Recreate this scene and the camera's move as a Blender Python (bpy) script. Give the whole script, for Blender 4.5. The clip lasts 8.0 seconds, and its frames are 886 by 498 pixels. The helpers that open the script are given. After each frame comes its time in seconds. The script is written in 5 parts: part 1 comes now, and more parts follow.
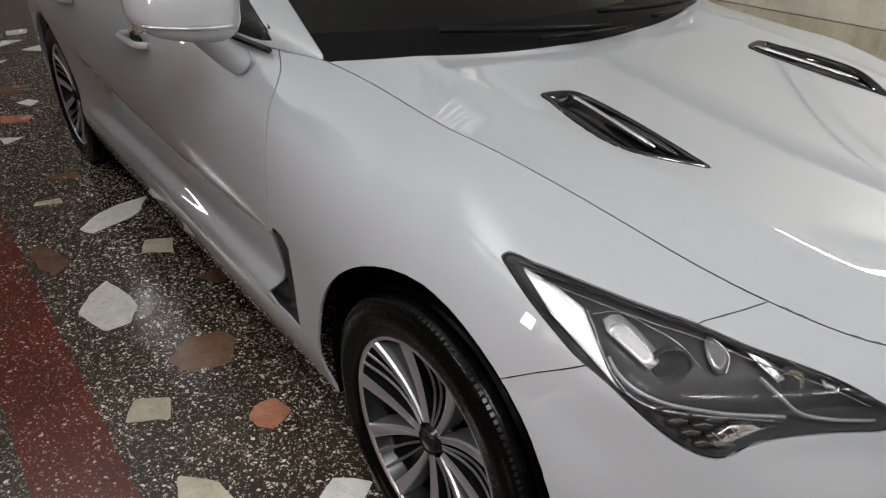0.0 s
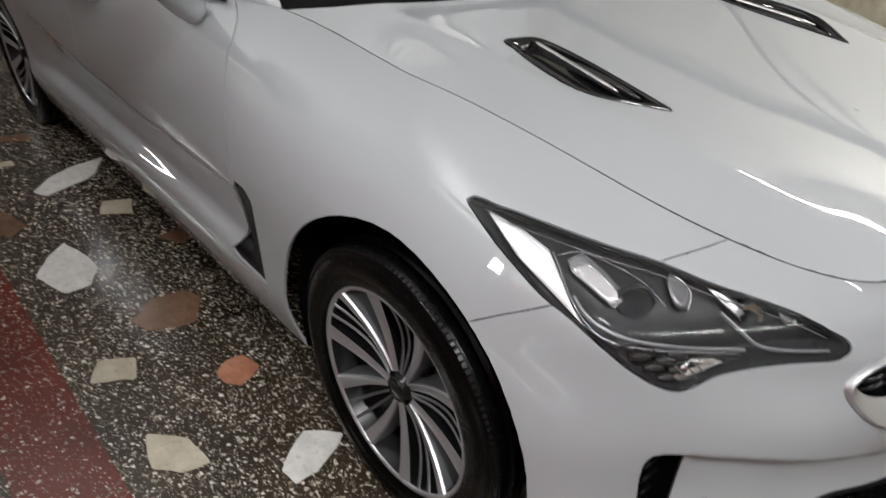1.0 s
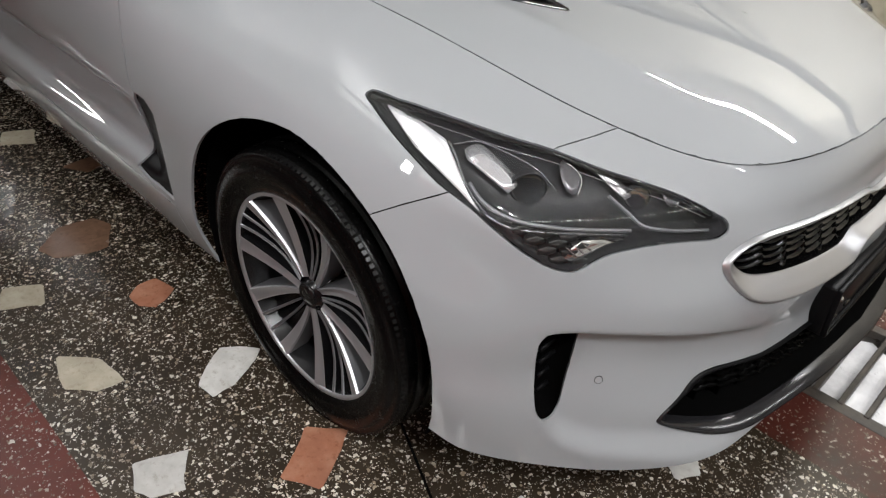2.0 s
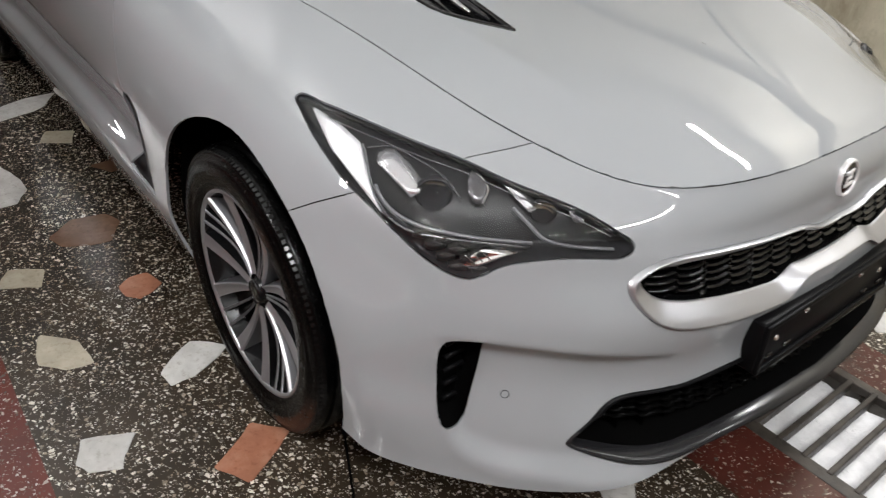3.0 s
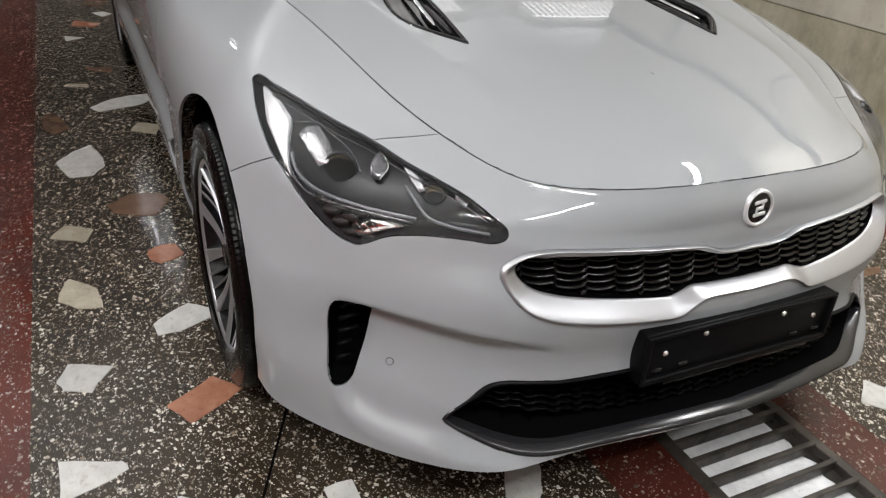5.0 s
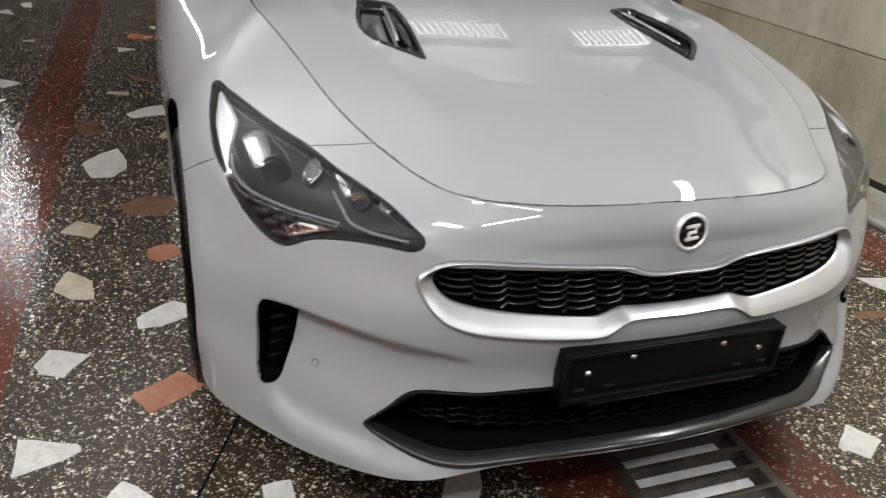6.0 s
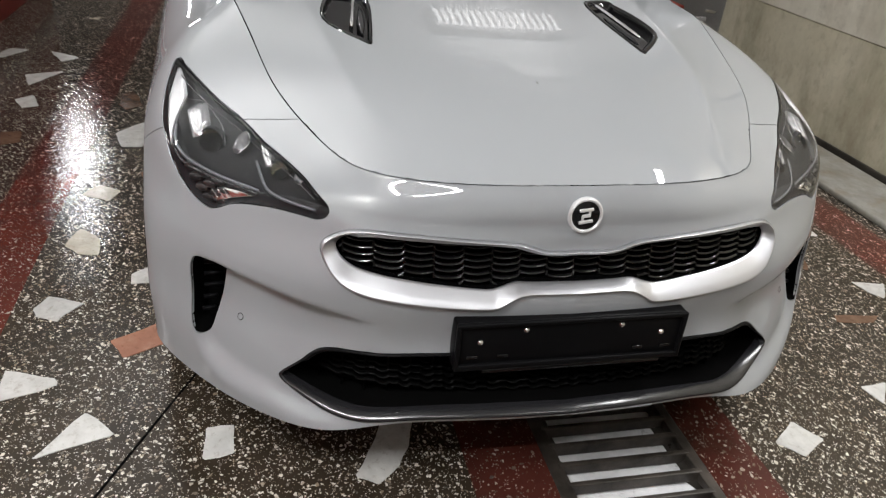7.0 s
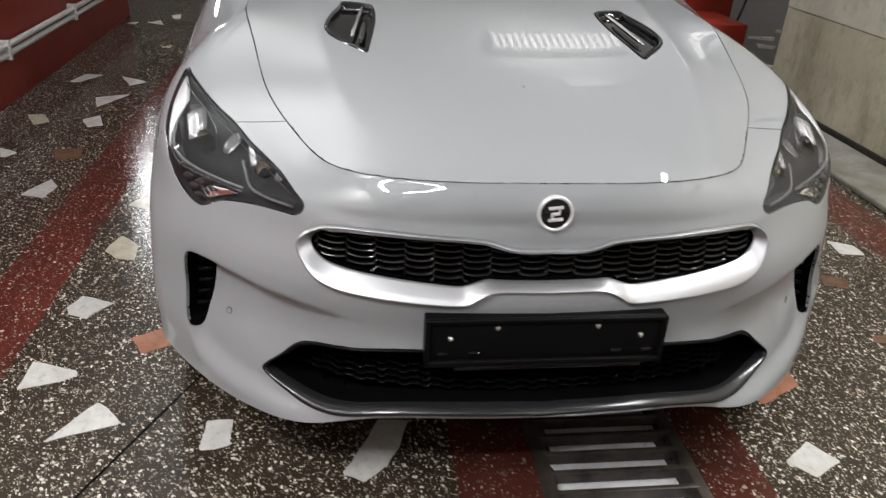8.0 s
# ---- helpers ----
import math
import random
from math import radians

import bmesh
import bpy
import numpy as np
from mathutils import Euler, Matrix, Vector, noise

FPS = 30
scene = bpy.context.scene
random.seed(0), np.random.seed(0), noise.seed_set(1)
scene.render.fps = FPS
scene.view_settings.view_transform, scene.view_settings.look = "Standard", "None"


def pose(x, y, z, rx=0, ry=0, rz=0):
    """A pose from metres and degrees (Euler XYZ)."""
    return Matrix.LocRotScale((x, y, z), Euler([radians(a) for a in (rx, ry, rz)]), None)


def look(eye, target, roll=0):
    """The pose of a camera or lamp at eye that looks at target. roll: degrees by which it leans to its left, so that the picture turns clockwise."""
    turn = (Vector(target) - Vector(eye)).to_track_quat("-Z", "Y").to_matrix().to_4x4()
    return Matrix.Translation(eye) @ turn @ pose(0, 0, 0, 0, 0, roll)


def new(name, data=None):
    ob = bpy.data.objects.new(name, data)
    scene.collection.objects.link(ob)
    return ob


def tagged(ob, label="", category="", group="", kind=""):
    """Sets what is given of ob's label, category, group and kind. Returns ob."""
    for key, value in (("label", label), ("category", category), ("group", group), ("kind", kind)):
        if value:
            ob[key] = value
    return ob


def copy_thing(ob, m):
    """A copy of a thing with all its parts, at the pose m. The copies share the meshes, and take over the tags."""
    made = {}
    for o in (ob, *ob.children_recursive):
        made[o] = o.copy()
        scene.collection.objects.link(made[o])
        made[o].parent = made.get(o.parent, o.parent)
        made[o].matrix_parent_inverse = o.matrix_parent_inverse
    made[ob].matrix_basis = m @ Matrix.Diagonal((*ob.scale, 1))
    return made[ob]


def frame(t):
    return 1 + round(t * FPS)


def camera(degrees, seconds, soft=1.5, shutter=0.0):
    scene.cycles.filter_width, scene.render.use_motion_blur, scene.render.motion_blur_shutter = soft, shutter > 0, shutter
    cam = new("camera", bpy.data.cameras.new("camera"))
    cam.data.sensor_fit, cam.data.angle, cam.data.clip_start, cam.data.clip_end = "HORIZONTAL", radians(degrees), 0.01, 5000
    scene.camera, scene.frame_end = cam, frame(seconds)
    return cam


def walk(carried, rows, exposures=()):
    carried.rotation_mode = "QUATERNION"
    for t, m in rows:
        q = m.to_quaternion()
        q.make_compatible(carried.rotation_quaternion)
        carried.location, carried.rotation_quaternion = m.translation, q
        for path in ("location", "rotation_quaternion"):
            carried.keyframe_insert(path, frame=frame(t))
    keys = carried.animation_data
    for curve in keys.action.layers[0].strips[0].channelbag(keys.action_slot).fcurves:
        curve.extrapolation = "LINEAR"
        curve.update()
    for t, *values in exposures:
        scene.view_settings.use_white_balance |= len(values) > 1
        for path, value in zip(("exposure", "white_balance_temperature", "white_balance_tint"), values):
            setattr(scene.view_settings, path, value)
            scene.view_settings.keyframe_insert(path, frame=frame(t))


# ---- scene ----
from mathutils.bvhtree import BVHTree

# ---- camera and walk ----
cam = camera(62.3, 8.0, soft=1.2, shutter=0.5)
PATH = [
    (0, (0.92, -1.518, 1.424), (-0.474, -0.469, 0.444), 0.3),
    (0.5, (0.922, -1.516, 1.42), (-0.459, -0.466, 0.424), 0.4),
    (1, (0.931, -1.528, 1.397), (-0.363, -0.436, 0.333), 0.8),
    (1.5, (0.981, -1.549, 1.344), (-0.164, -0.367, 0.207), 2.8),
    (1.7, (0.992, -1.555, 1.339), (-0.092, -0.356, 0.162), 2.8),
    (2.8, (1.196, -1.385, 1.311), (-0.085, -0.34, 0.186), 3.3),
    (3, (1.246, -1.361, 1.311), (-0.048, -0.3, 0.216), 3.4),
    (3.5, (1.32, -1.35, 1.312), (0.006, -0.294, 0.236), 2.8),
    (4, (1.408, -1.249, 1.291), (-0.051, -0.302, 0.304), 3.5),
    (4.5, (1.529, -1.176, 1.289), (0.034, -0.289, 0.3), 3.7),
    (5.8, (1.704, -0.95, 1.26), (0.08, -0.272, 0.309), 6.7),
    (6, (1.738, -0.891, 1.284), (0.103, -0.226, 0.344), 5.9),
    (6.5, (1.853, -0.746, 1.316), (0.198, -0.195, 0.337), 7.2),
    (7, (1.936, -0.608, 1.337), (0.259, -0.142, 0.352), 6.0),
    (7.5, (1.968, -0.535, 1.315), (0.219, -0.21, 0.399), 4.9),
    (8, (2.023, -0.402, 1.309), (0.272, -0.147, 0.376), 3.4),
]
walk(cam, [(t, look(eye, target, roll)) for t, eye, target, roll in PATH])

# ---- world and lights ----
world = bpy.data.worlds.new("world")
scene.world = world
world.use_nodes = True
world.node_tree.nodes["Background"].inputs[0].default_value = (0.6, 0.65, 0.7, 1)
world.node_tree.nodes["Background"].inputs[1].default_value = 0.05
scene.view_settings.exposure = 0.0
CEIL = 3.1


def tube_and_fill(x, y, along, watts, width, length, up):
    # Upward light is added fill that brightens the ceiling, with no known source.
    for power, z, turn in ((watts, CEIL - 0.1, 0), (up, CEIL - 0.6, 180)):
        if power:
            data = bpy.data.lights.new("tube_or_fill_light", "AREA")
            data.shape, data.size, data.size_y, data.energy = "RECTANGLE", length, width if not turn else 1.3, power
            data.color = (0.992, 0.99, 1.0)
            new("tube_or_fill_light", data).matrix_world = pose(x, y, z, turn, 0, 0 if along == "x" else 90)


# x, y, direction, watts down, width, length, watts of added fill up to the ceiling
LAMPS = [
    (2.0, -1.8, "x", 62, 0.09, 0.7, 8), (0.7, 1.75, "x", 66, 0.09, 1.2, 0), (-0.9, -1.85, "x", 0, 0.09, 1.2, 32), (-3.3, -1.6, "x", 0, 0.09, 1.2, 14), (-4.3, 1.5, "y", 1.5, 0.34, 1.2, 10), (-4.2, 3.4, "y", 2.2, 0.34, 1.2, 8), (-3.0, 1.5, "y", 0.35, 0.35, 0.4, 3),
    (2.7, -0.9, "y", 21, 0.09, 1.2, 0), (2.7, 1.0, "y", 21, 0.09, 1.2, 0), (-7.9, -3.0, "x", 60, 0.09, 1.2, 5), (-7.5, 1.5, "x", 50, 0.09, 1.2, 5),
]
for lamp in LAMPS:
    tube_and_fill(*lamp)
# an upright lamp on the red wall beside the car
wall_light = bpy.data.lights.new("wall_light", "AREA")
wall_light.shape, wall_light.size, wall_light.size_y, wall_light.energy = "RECTANGLE", 0.1, 0.42, 16
new("wall_light", wall_light).matrix_world = pose(-0.1, -2.17, 1.45, 90, 0, -38)
# a second one further along it, seen mirrored in the wet floor
far_light = bpy.data.lights.new("wall_light", "AREA")
far_light.shape, far_light.size, far_light.size_y, far_light.energy = "RECTANGLE", 0.12, 0.85, 13
new("wall_light", far_light).matrix_world = pose(-4.2, -2.18, 1.66, 90, 0, 0)


# ---- materials ----
def mat(name, color, rough=0.5, metal=0.0, **extra):
    m = bpy.data.materials.new(name)
    m.use_nodes = True
    b = m.node_tree.nodes["Principled BSDF"]
    b.inputs["Base Color"].default_value = (*color, 1)
    b.inputs["Roughness"].default_value = rough
    b.inputs["Metallic"].default_value = metal
    for key, value in extra.items():
        b.inputs[key.replace("_", " ")].default_value = value
    return m


def node(m, kind, **settings):
    n = m.node_tree.nodes.new(kind)
    for key, value in settings.items():
        if key == "operation":
            n.operation = value
        elif key == "feature":
            n.feature = value
        elif key == "blend_type":
            n.blend_type = value
        elif key == "data_type":
            n.data_type = value
        else:
            n.inputs[key].default_value = value
    return n


def link(m, a, b):
    m.node_tree.links.new(a, b)


def world_pos(m):
    return node(m, "ShaderNodeNewGeometry").outputs["Position"]


def noisy(m, at, scale, detail=4.0, rough=0.6):
    n = node(m, "ShaderNodeTexNoise", Scale=scale, Detail=detail, Roughness=rough)
    link(m, at, n.inputs["Vector"])
    return n.outputs["Fac"]


def ramp(m, fac, stops):
    r = node(m, "ShaderNodeValToRGB")
    while len(r.color_ramp.elements) < len(stops):
        r.color_ramp.elements.new(0.5)
    for el, (p, c) in zip(r.color_ramp.elements, stops):
        el.position, el.color = p, (*c, 1) if len(c) == 3 else c
    link(m, fac, r.inputs["Fac"])
    return r.outputs["Color"]


def grey(a):
    return (a, a, a)


def mixed(m, fac, a, b, blend="MIX"):
    n = node(m, "ShaderNodeMix", data_type="RGBA", blend_type=blend)
    for value, key in ((fac, 0), (a, 6), (b, 7)):
        if isinstance(value, (int, float)):
            n.inputs[key].default_value = value
        elif isinstance(value, tuple):
            n.inputs[key].default_value = (*value, 1)
        else:
            link(m, value, n.inputs[key])
    return n.outputs[2]


def maths(m, op, a, b):
    n = node(m, "ShaderNodeMath", operation=op)
    for value, key in ((a, 0), (b, 1)):
        if isinstance(value, (int, float)):
            n.inputs[key].default_value = value
        else:
            link(m, value, n.inputs[key])
    return n.outputs[0]


def bsdf(m):
    return m.node_tree.nodes["Principled BSDF"]


def bump(m, height, strength, distance):
    b = node(m, "ShaderNodeBump", Strength=strength, Distance=distance)
    link(m, height, b.inputs["Height"])
    link(m, b.outputs["Normal"], bsdf(m).inputs["Normal"])


def worn(m, color_a, color_b, scale, rough_a=None, rough_b=None, bump_scale=0, bump_h=0.0):
    """Colour and gloss varied by two noises."""
    at = world_pos(m)
    f = maths(m, "MULTIPLY", noisy(m, at, scale), 1.0)
    link(m, ramp(m, f, [(0.3, color_a), (0.7, color_b)]), bsdf(m).inputs["Base Color"])
    if rough_a is not None:
        link(m, ramp(m, noisy(m, at, scale * 3.3), [(0.3, grey(rough_a)), (0.7, grey(rough_b))]), bsdf(m).inputs["Roughness"])
    if bump_scale:
        bump(m, noisy(m, at, bump_scale), 0.5, bump_h)
    return m


PAINT = mat("silver_paint", (0.40, 0.40, 0.405), 0.55, 0.0, Specular_IOR_Level=0.1, Coat_Weight=1.0, Coat_Roughness=0.006, Coat_IOR=1.85)
flake = noisy(PAINT, world_pos(PAINT), 2500, 2)
link(PAINT, ramp(PAINT, flake, [(0.3, (0.276, 0.289, 0.302)), (0.7, (0.331, 0.346, 0.361))]), bsdf(PAINT).inputs["Base Color"])
BLACK_GLOSS = mat("gloss_black", (0.005, 0.005, 0.0055), 0.05, 0.0, Specular_IOR_Level=0.5)
BLACK = mat("black_plastic", (0.005, 0.005, 0.0055), 0.34, 0.0, Specular_IOR_Level=0.07)
MESH = mat("mesh_black", (0.003, 0.003, 0.0032), 0.08, 0.0, Specular_IOR_Level=0.4)
MESH_DARK = mat("intake_mesh", (0.0015, 0.0015, 0.0015), 0.15, 0.0, Specular_IOR_Level=0.025)
EMBLEM = mat("emblem_chrome", (0.85, 0.85, 0.86), 0.2, 0.5)
CAVITY = mat("black_cavity", (0.003, 0.003, 0.003), 0.9, 0.0, Specular_IOR_Level=0.0)
GREY_TRIM = mat("grey_trim", (0.014, 0.014, 0.0155), 0.2)
CHROME = mat("chrome", (0.85, 0.85, 0.86), 0.07, 1.0)
SATIN = mat("satin_chrome", (0.50, 0.505, 0.525), 0.36, 0.85)
RIM = mat("machined_alloy", (0.36, 0.365, 0.38), 0.32, 0.7)
RIM_SIDE = mat("alloy_side", (0.15, 0.154, 0.162), 0.42, 0.6)
RIM_EDGE = mat("turned_edge", (0.50, 0.50, 0.52), 0.38, 0.75)
RIM_DARK = mat("dark_alloy", (0.006, 0.006, 0.0065), 0.25, 0.0, Specular_IOR_Level=0.25)
DISC = mat("brake_steel", (0.012, 0.012, 0.012), 0.5, 0.2)
RUBBER = worn(mat("tyre_rubber", (0.005, 0.005, 0.005), 0.4, 0.0, Specular_IOR_Level=0.09), (0.001, 0.001, 0.001), (0.003, 0.003, 0.003), 30, 0.07, 0.3, 200, 0.0008)
TREAD = mat("tread_rubber", (0.003, 0.003, 0.003), 0.22, 0.0, Specular_IOR_Level=0.3)
GLASS = mat("clear_lens", (1, 1, 1), 0.02, 0.0, Transmission_Weight=1.0, IOR=1.3)
TINT = mat("tinted_glass", (0.06, 0.07, 0.07), 0.02, 0.0, Transmission_Weight=1.0, IOR=1.45)
LENS = mat("projector_lens", (0.95, 0.96, 0.97), 0.02, 0.0, Transmission_Weight=1.0, IOR=1.18)
REFLECTOR = mat("white_reflector", (0.86, 0.86, 0.88), 0.2, 0.6)
SHROUD = mat("bright_shroud", (0.66, 0.66, 0.68), 0.16, 0.75)
LAMP_BLACK = mat("lamp_housing", (0.018, 0.018, 0.0195), 0.35, 0.0, Specular_IOR_Level=0.2)
LAMP_GREY = mat("lamp_bezel", (0.16, 0.16, 0.17), 0.22, 0.8)
STRIP = mat("light_guide", (0.11, 0.11, 0.118), 0.3, 0.0)
WARM_CUP = mat("warm_reflector", (0.82, 0.72, 0.55), 0.16, 0.9)
CELL = mat("lamp_cell", (0.012, 0.0115, 0.0115), 0.35)
SEAT = mat("cabin_black", (0.015, 0.015, 0.016), 0.6)


def terrazzo(name, base_a, base_b, fleck, share, small_share, grime=0.35):
    m = mat(name, base_a, 0.2)
    at = world_pos(m)
    warp = node(m, "ShaderNodeTexNoise", Scale=60.0, Detail=2.0)
    link(m, at, warp.inputs["Vector"])
    shifted = node(m, "ShaderNodeVectorMath", operation="MULTIPLY_ADD")
    link(m, warp.outputs["Color"], shifted.inputs[0])
    shifted.inputs[1].default_value = (0.012, 0.012, 0.012)
    link(m, at, shifted.inputs[2])
    base = ramp(m, noisy(m, at, 5, 6), [(0.3, base_a), (0.72, base_b)])
    out = base
    for scale, part_of, wide in ((96.0, share, 0.14), (165.0, small_share, 0.15), (300.0, small_share * 0.9, 0.16)):
        cell = node(m, "ShaderNodeTexVoronoi", Scale=scale)
        edge = node(m, "ShaderNodeTexVoronoi", Scale=scale, feature="DISTANCE_TO_EDGE")
        for v in (cell, edge):
            link(m, shifted.outputs[0], v.inputs["Vector"])
        parts = node(m, "ShaderNodeSeparateColor")
        link(m, cell.outputs["Color"], parts.inputs[0])
        chosen = maths(m, "MULTIPLY", maths(m, "GREATER_THAN", parts.outputs[0], 1 - part_of), maths(m, "GREATER_THAN", edge.outputs["Distance"], wide))
        tone = ramp(m, parts.outputs[1], [(0.0, tuple(0.16 * c for c in fleck)), (0.35, (0.42 * fleck[0], 0.36 * fleck[1], 0.30 * fleck[2])), (0.7, fleck), (1.0, tuple(min(1, 1.15 * c) for c in fleck))])
        out = mixed(m, chosen, out, tone)
    patch = ramp(m, noisy(m, at, 3.2, 7, 0.66), [(0.46, grey(0)), (0.66, grey(grime))])
    out = mixed(m, patch, out, (0.020, 0.015, 0.010))
    link(m, out, bsdf(m).inputs["Base Color"])
    wet = ramp(m, noisy(m, at, 1.6, 5), [(0.40, grey(0.03)), (0.70, grey(0.13))])
    link(m, wet, bsdf(m).inputs["Roughness"])
    bump(m, noisy(m, at, 60, 6, 0.75), 0.15, 0.004)
    return m


DARK_TERRAZZO = terrazzo("dark_terrazzo", (0.025, 0.018, 0.012), (0.053, 0.040, 0.028), (0.68, 0.635, 0.55), 0.20, 0.17)
MUDDY_RED = terrazzo("muddy_red_terrazzo", (0.050, 0.015, 0.011), (0.095, 0.026, 0.019), (0.40, 0.33, 0.28), 0.07, 0.08, 0.6)
RED_TERRAZZO = terrazzo("red_terrazzo", (0.085, 0.016, 0.011), (0.13, 0.028, 0.019), (0.5, 0.42, 0.37), 0.10, 0.10)


def stone(name, a, b):
    m = mat(name, a, 0.2)
    at = world_pos(m)
    info = node(m, "ShaderNodeObjectInfo")
    c = ramp(m, noisy(m, at, 14, 8, 0.68), [(0.28, tuple(0.78 * v for v in a)), (0.48, a), (0.72, b)])
    c = mixed(m, 0.3, c, ramp(m, info.outputs["Random"], [(0, tuple(0.72 * v for v in a)), (1, tuple(min(1, 1.15 * v) for v in b))]))
    dirt = ramp(m, noisy(m, at, 48, 7, 0.72), [(0.53, grey(0)), (0.78, grey(0.75))])
    c = mixed(m, dirt, c, (0.42 * a[0], 0.36 * a[1], 0.28 * a[2]))
    film = ramp(m, noisy(m, at, 4.5, 4), [(0.45, grey(0)), (0.75, grey(0.22))])
    c = mixed(m, film, c, (0.10, 0.085, 0.065))
    link(m, c, bsdf(m).inputs["Base Color"])
    link(m, ramp(m, noisy(m, at, 3, 4), [(0.35, grey(0.10)), (0.65, grey(0.30))]), bsdf(m).inputs["Roughness"])
    bump(m, noisy(m, at, 90, 5, 0.7), 0.15, 0.003)
    return m


STONES = {
    "white": stone("white_marble", (0.58, 0.575, 0.55), (0.76, 0.755, 0.725)),
    "cream": stone("cream_marble", (0.42, 0.38, 0.29), (0.56, 0.52, 0.42)),
    "brown": stone("brown_marble", (0.12, 0.068, 0.042), (0.21, 0.125, 0.08)),
    "orange": stone("orange_marble", (0.38, 0.155, 0.09), (0.52, 0.27, 0.18)),
}


def concrete(name, a, b, scale=2.0, rough=0.85, stain=0.0):
    m = mat(name, a, rough)
    at = world_pos(m)
    c = ramp(m, noisy(m, at, scale, 8, 0.65), [(0.3, a), (0.7, b)])
    c = mixed(m, ramp(m, noisy(m, at, scale * 9, 5), [(0.55, grey(0)), (0.75, grey(0.5))]), c, tuple(0.7 * v for v in a))
    if stain:
        # stains run down the wall, so the noise is drawn out upright
        drawn = node(m, "ShaderNodeVectorMath", operation="MULTIPLY")
        link(m, at, drawn.inputs[0])
        drawn.inputs[1].default_value = (1.0, 1.0, 0.4)
        for size, low, high, tone, much in ((1.3, 0.46, 0.68, (0.16, 0.14, 0.085), 1.0), (6.0, 0.52, 0.72, (0.20, 0.15, 0.09), 0.9), (22.0, 0.56, 0.78, (0.12, 0.10, 0.07), 0.5)):
            c = mixed(m, ramp(m, noisy(m, drawn.outputs[0], size, 7, 0.7), [(low, grey(0)), (high, grey(stain * much))]), c, tone)
    link(m, c, bsdf(m).inputs["Base Color"])
    bump(m, noisy(m, at, 40, 6), 0.4, 0.004)
    return m


CONCRETE = concrete("stained_concrete", (0.46, 0.42, 0.30), (0.66, 0.61, 0.48), stain=0.55)
WARM_CONCRETE = concrete("warm_concrete", (0.56, 0.52, 0.42), (0.78, 0.74, 0.64), stain=0.30)
DARK_WALL = concrete("dark_wall", (0.10, 0.09, 0.08), (0.16, 0.145, 0.13))
PALE_CONCRETE = concrete("pale_concrete", (0.22, 0.21, 0.19), (0.40, 0.39, 0.36), 5.0, stain=0.7)
CEILING = concrete("ceiling_white", (0.70, 0.70, 0.69), (0.78, 0.78, 0.77), 0.7)
UPPER_WALL = concrete("upper_wall", (0.55, 0.55, 0.53), (0.65, 0.65, 0.62), 0.8)
RED_WALL = concrete("red_wall_paint", (0.19, 0.022, 0.014), (0.26, 0.035, 0.022), 2.5, 0.35)
RED_STEEL = concrete("red_steel_paint", (0.42, 0.045, 0.025), (0.5, 0.06, 0.035), 3, 0.35)
PIPE = mat("white_pipe", (0.62, 0.60, 0.58), 0.35)
STEEL = worn(mat("grate_steel", (0.05, 0.044, 0.037), 0.5, 0.2), (0.018, 0.015, 0.012), (0.075, 0.063, 0.052), 14, 0.3, 0.6, 120, 0.001)
FOAM = mat("white_foam", (0.75, 0.75, 0.76), 0.6)
foam_at = world_pos(FOAM)
foam_tone = ramp(FOAM, noisy(FOAM, foam_at, 9, 5), [(0.3, (0.50, 0.50, 0.51)), (0.6, (0.80, 0.80, 0.81))])
foam_tone = mixed(FOAM, ramp(FOAM, noisy(FOAM, foam_at, 13, 7, 0.7), [(0.62, grey(0)), (0.70, grey(0.9))]), foam_tone, (0.035, 0.03, 0.025))
link(FOAM, foam_tone, bsdf(FOAM).inputs["Base Color"])
bump(FOAM, noisy(FOAM, foam_at, 35, 5), 0.6, 0.01)
GRIME = worn(mat("grime", (0.03, 0.027, 0.022), 0.6), (0.012, 0.010, 0.008), (0.05, 0.043, 0.034), 9, 0.25, 0.6, 60, 0.003)
HOSE = mat("hose_black", (0.02, 0.02, 0.02), 0.4)


# ---- mesh helpers ----
def part(name, bm, material, parent, label="", smooth=True):
    bmesh.ops.recalc_face_normals(bm, faces=bm.faces)
    me = bpy.data.meshes.new(name)
    for f in bm.faces:
        f.smooth = smooth
    bm.to_mesh(me)
    bm.free()
    me.materials.append(material)
    ob = new(name, me)
    if parent is not None:
        ob.parent = parent
    if label:
        tagged(ob, label)
    return ob


def flat(name, bm, material, parent, label=""):
    return part(name, bm, material, parent, label, smooth=False)


def empty(name, label, category, m=None, kind="", group=""):
    ob = tagged(new(name), label, category, group, kind)
    ob.empty_display_size = 0.1
    if m is not None:
        ob.matrix_world = m
    return ob


def box(bm, x0, x1, y0, y1, z0, z1, bevel=0.0):
    out = bmesh.ops.create_cube(bm, size=1.0, matrix=Matrix.Translation(((x0 + x1) / 2, (y0 + y1) / 2, (z0 + z1) / 2)) @ Matrix.Diagonal((x1 - x0, y1 - y0, z1 - z0, 1)))
    if bevel:
        edges = list({e for v in out["verts"] for e in v.link_edges})
        bmesh.ops.bevel(bm, geom=edges, offset=bevel, segments=2, profile=0.5, affect="EDGES")
    return out


def boxed(*size, bevel=0.0):
    bm = bmesh.new()
    box(bm, *size, bevel=bevel)
    return bm


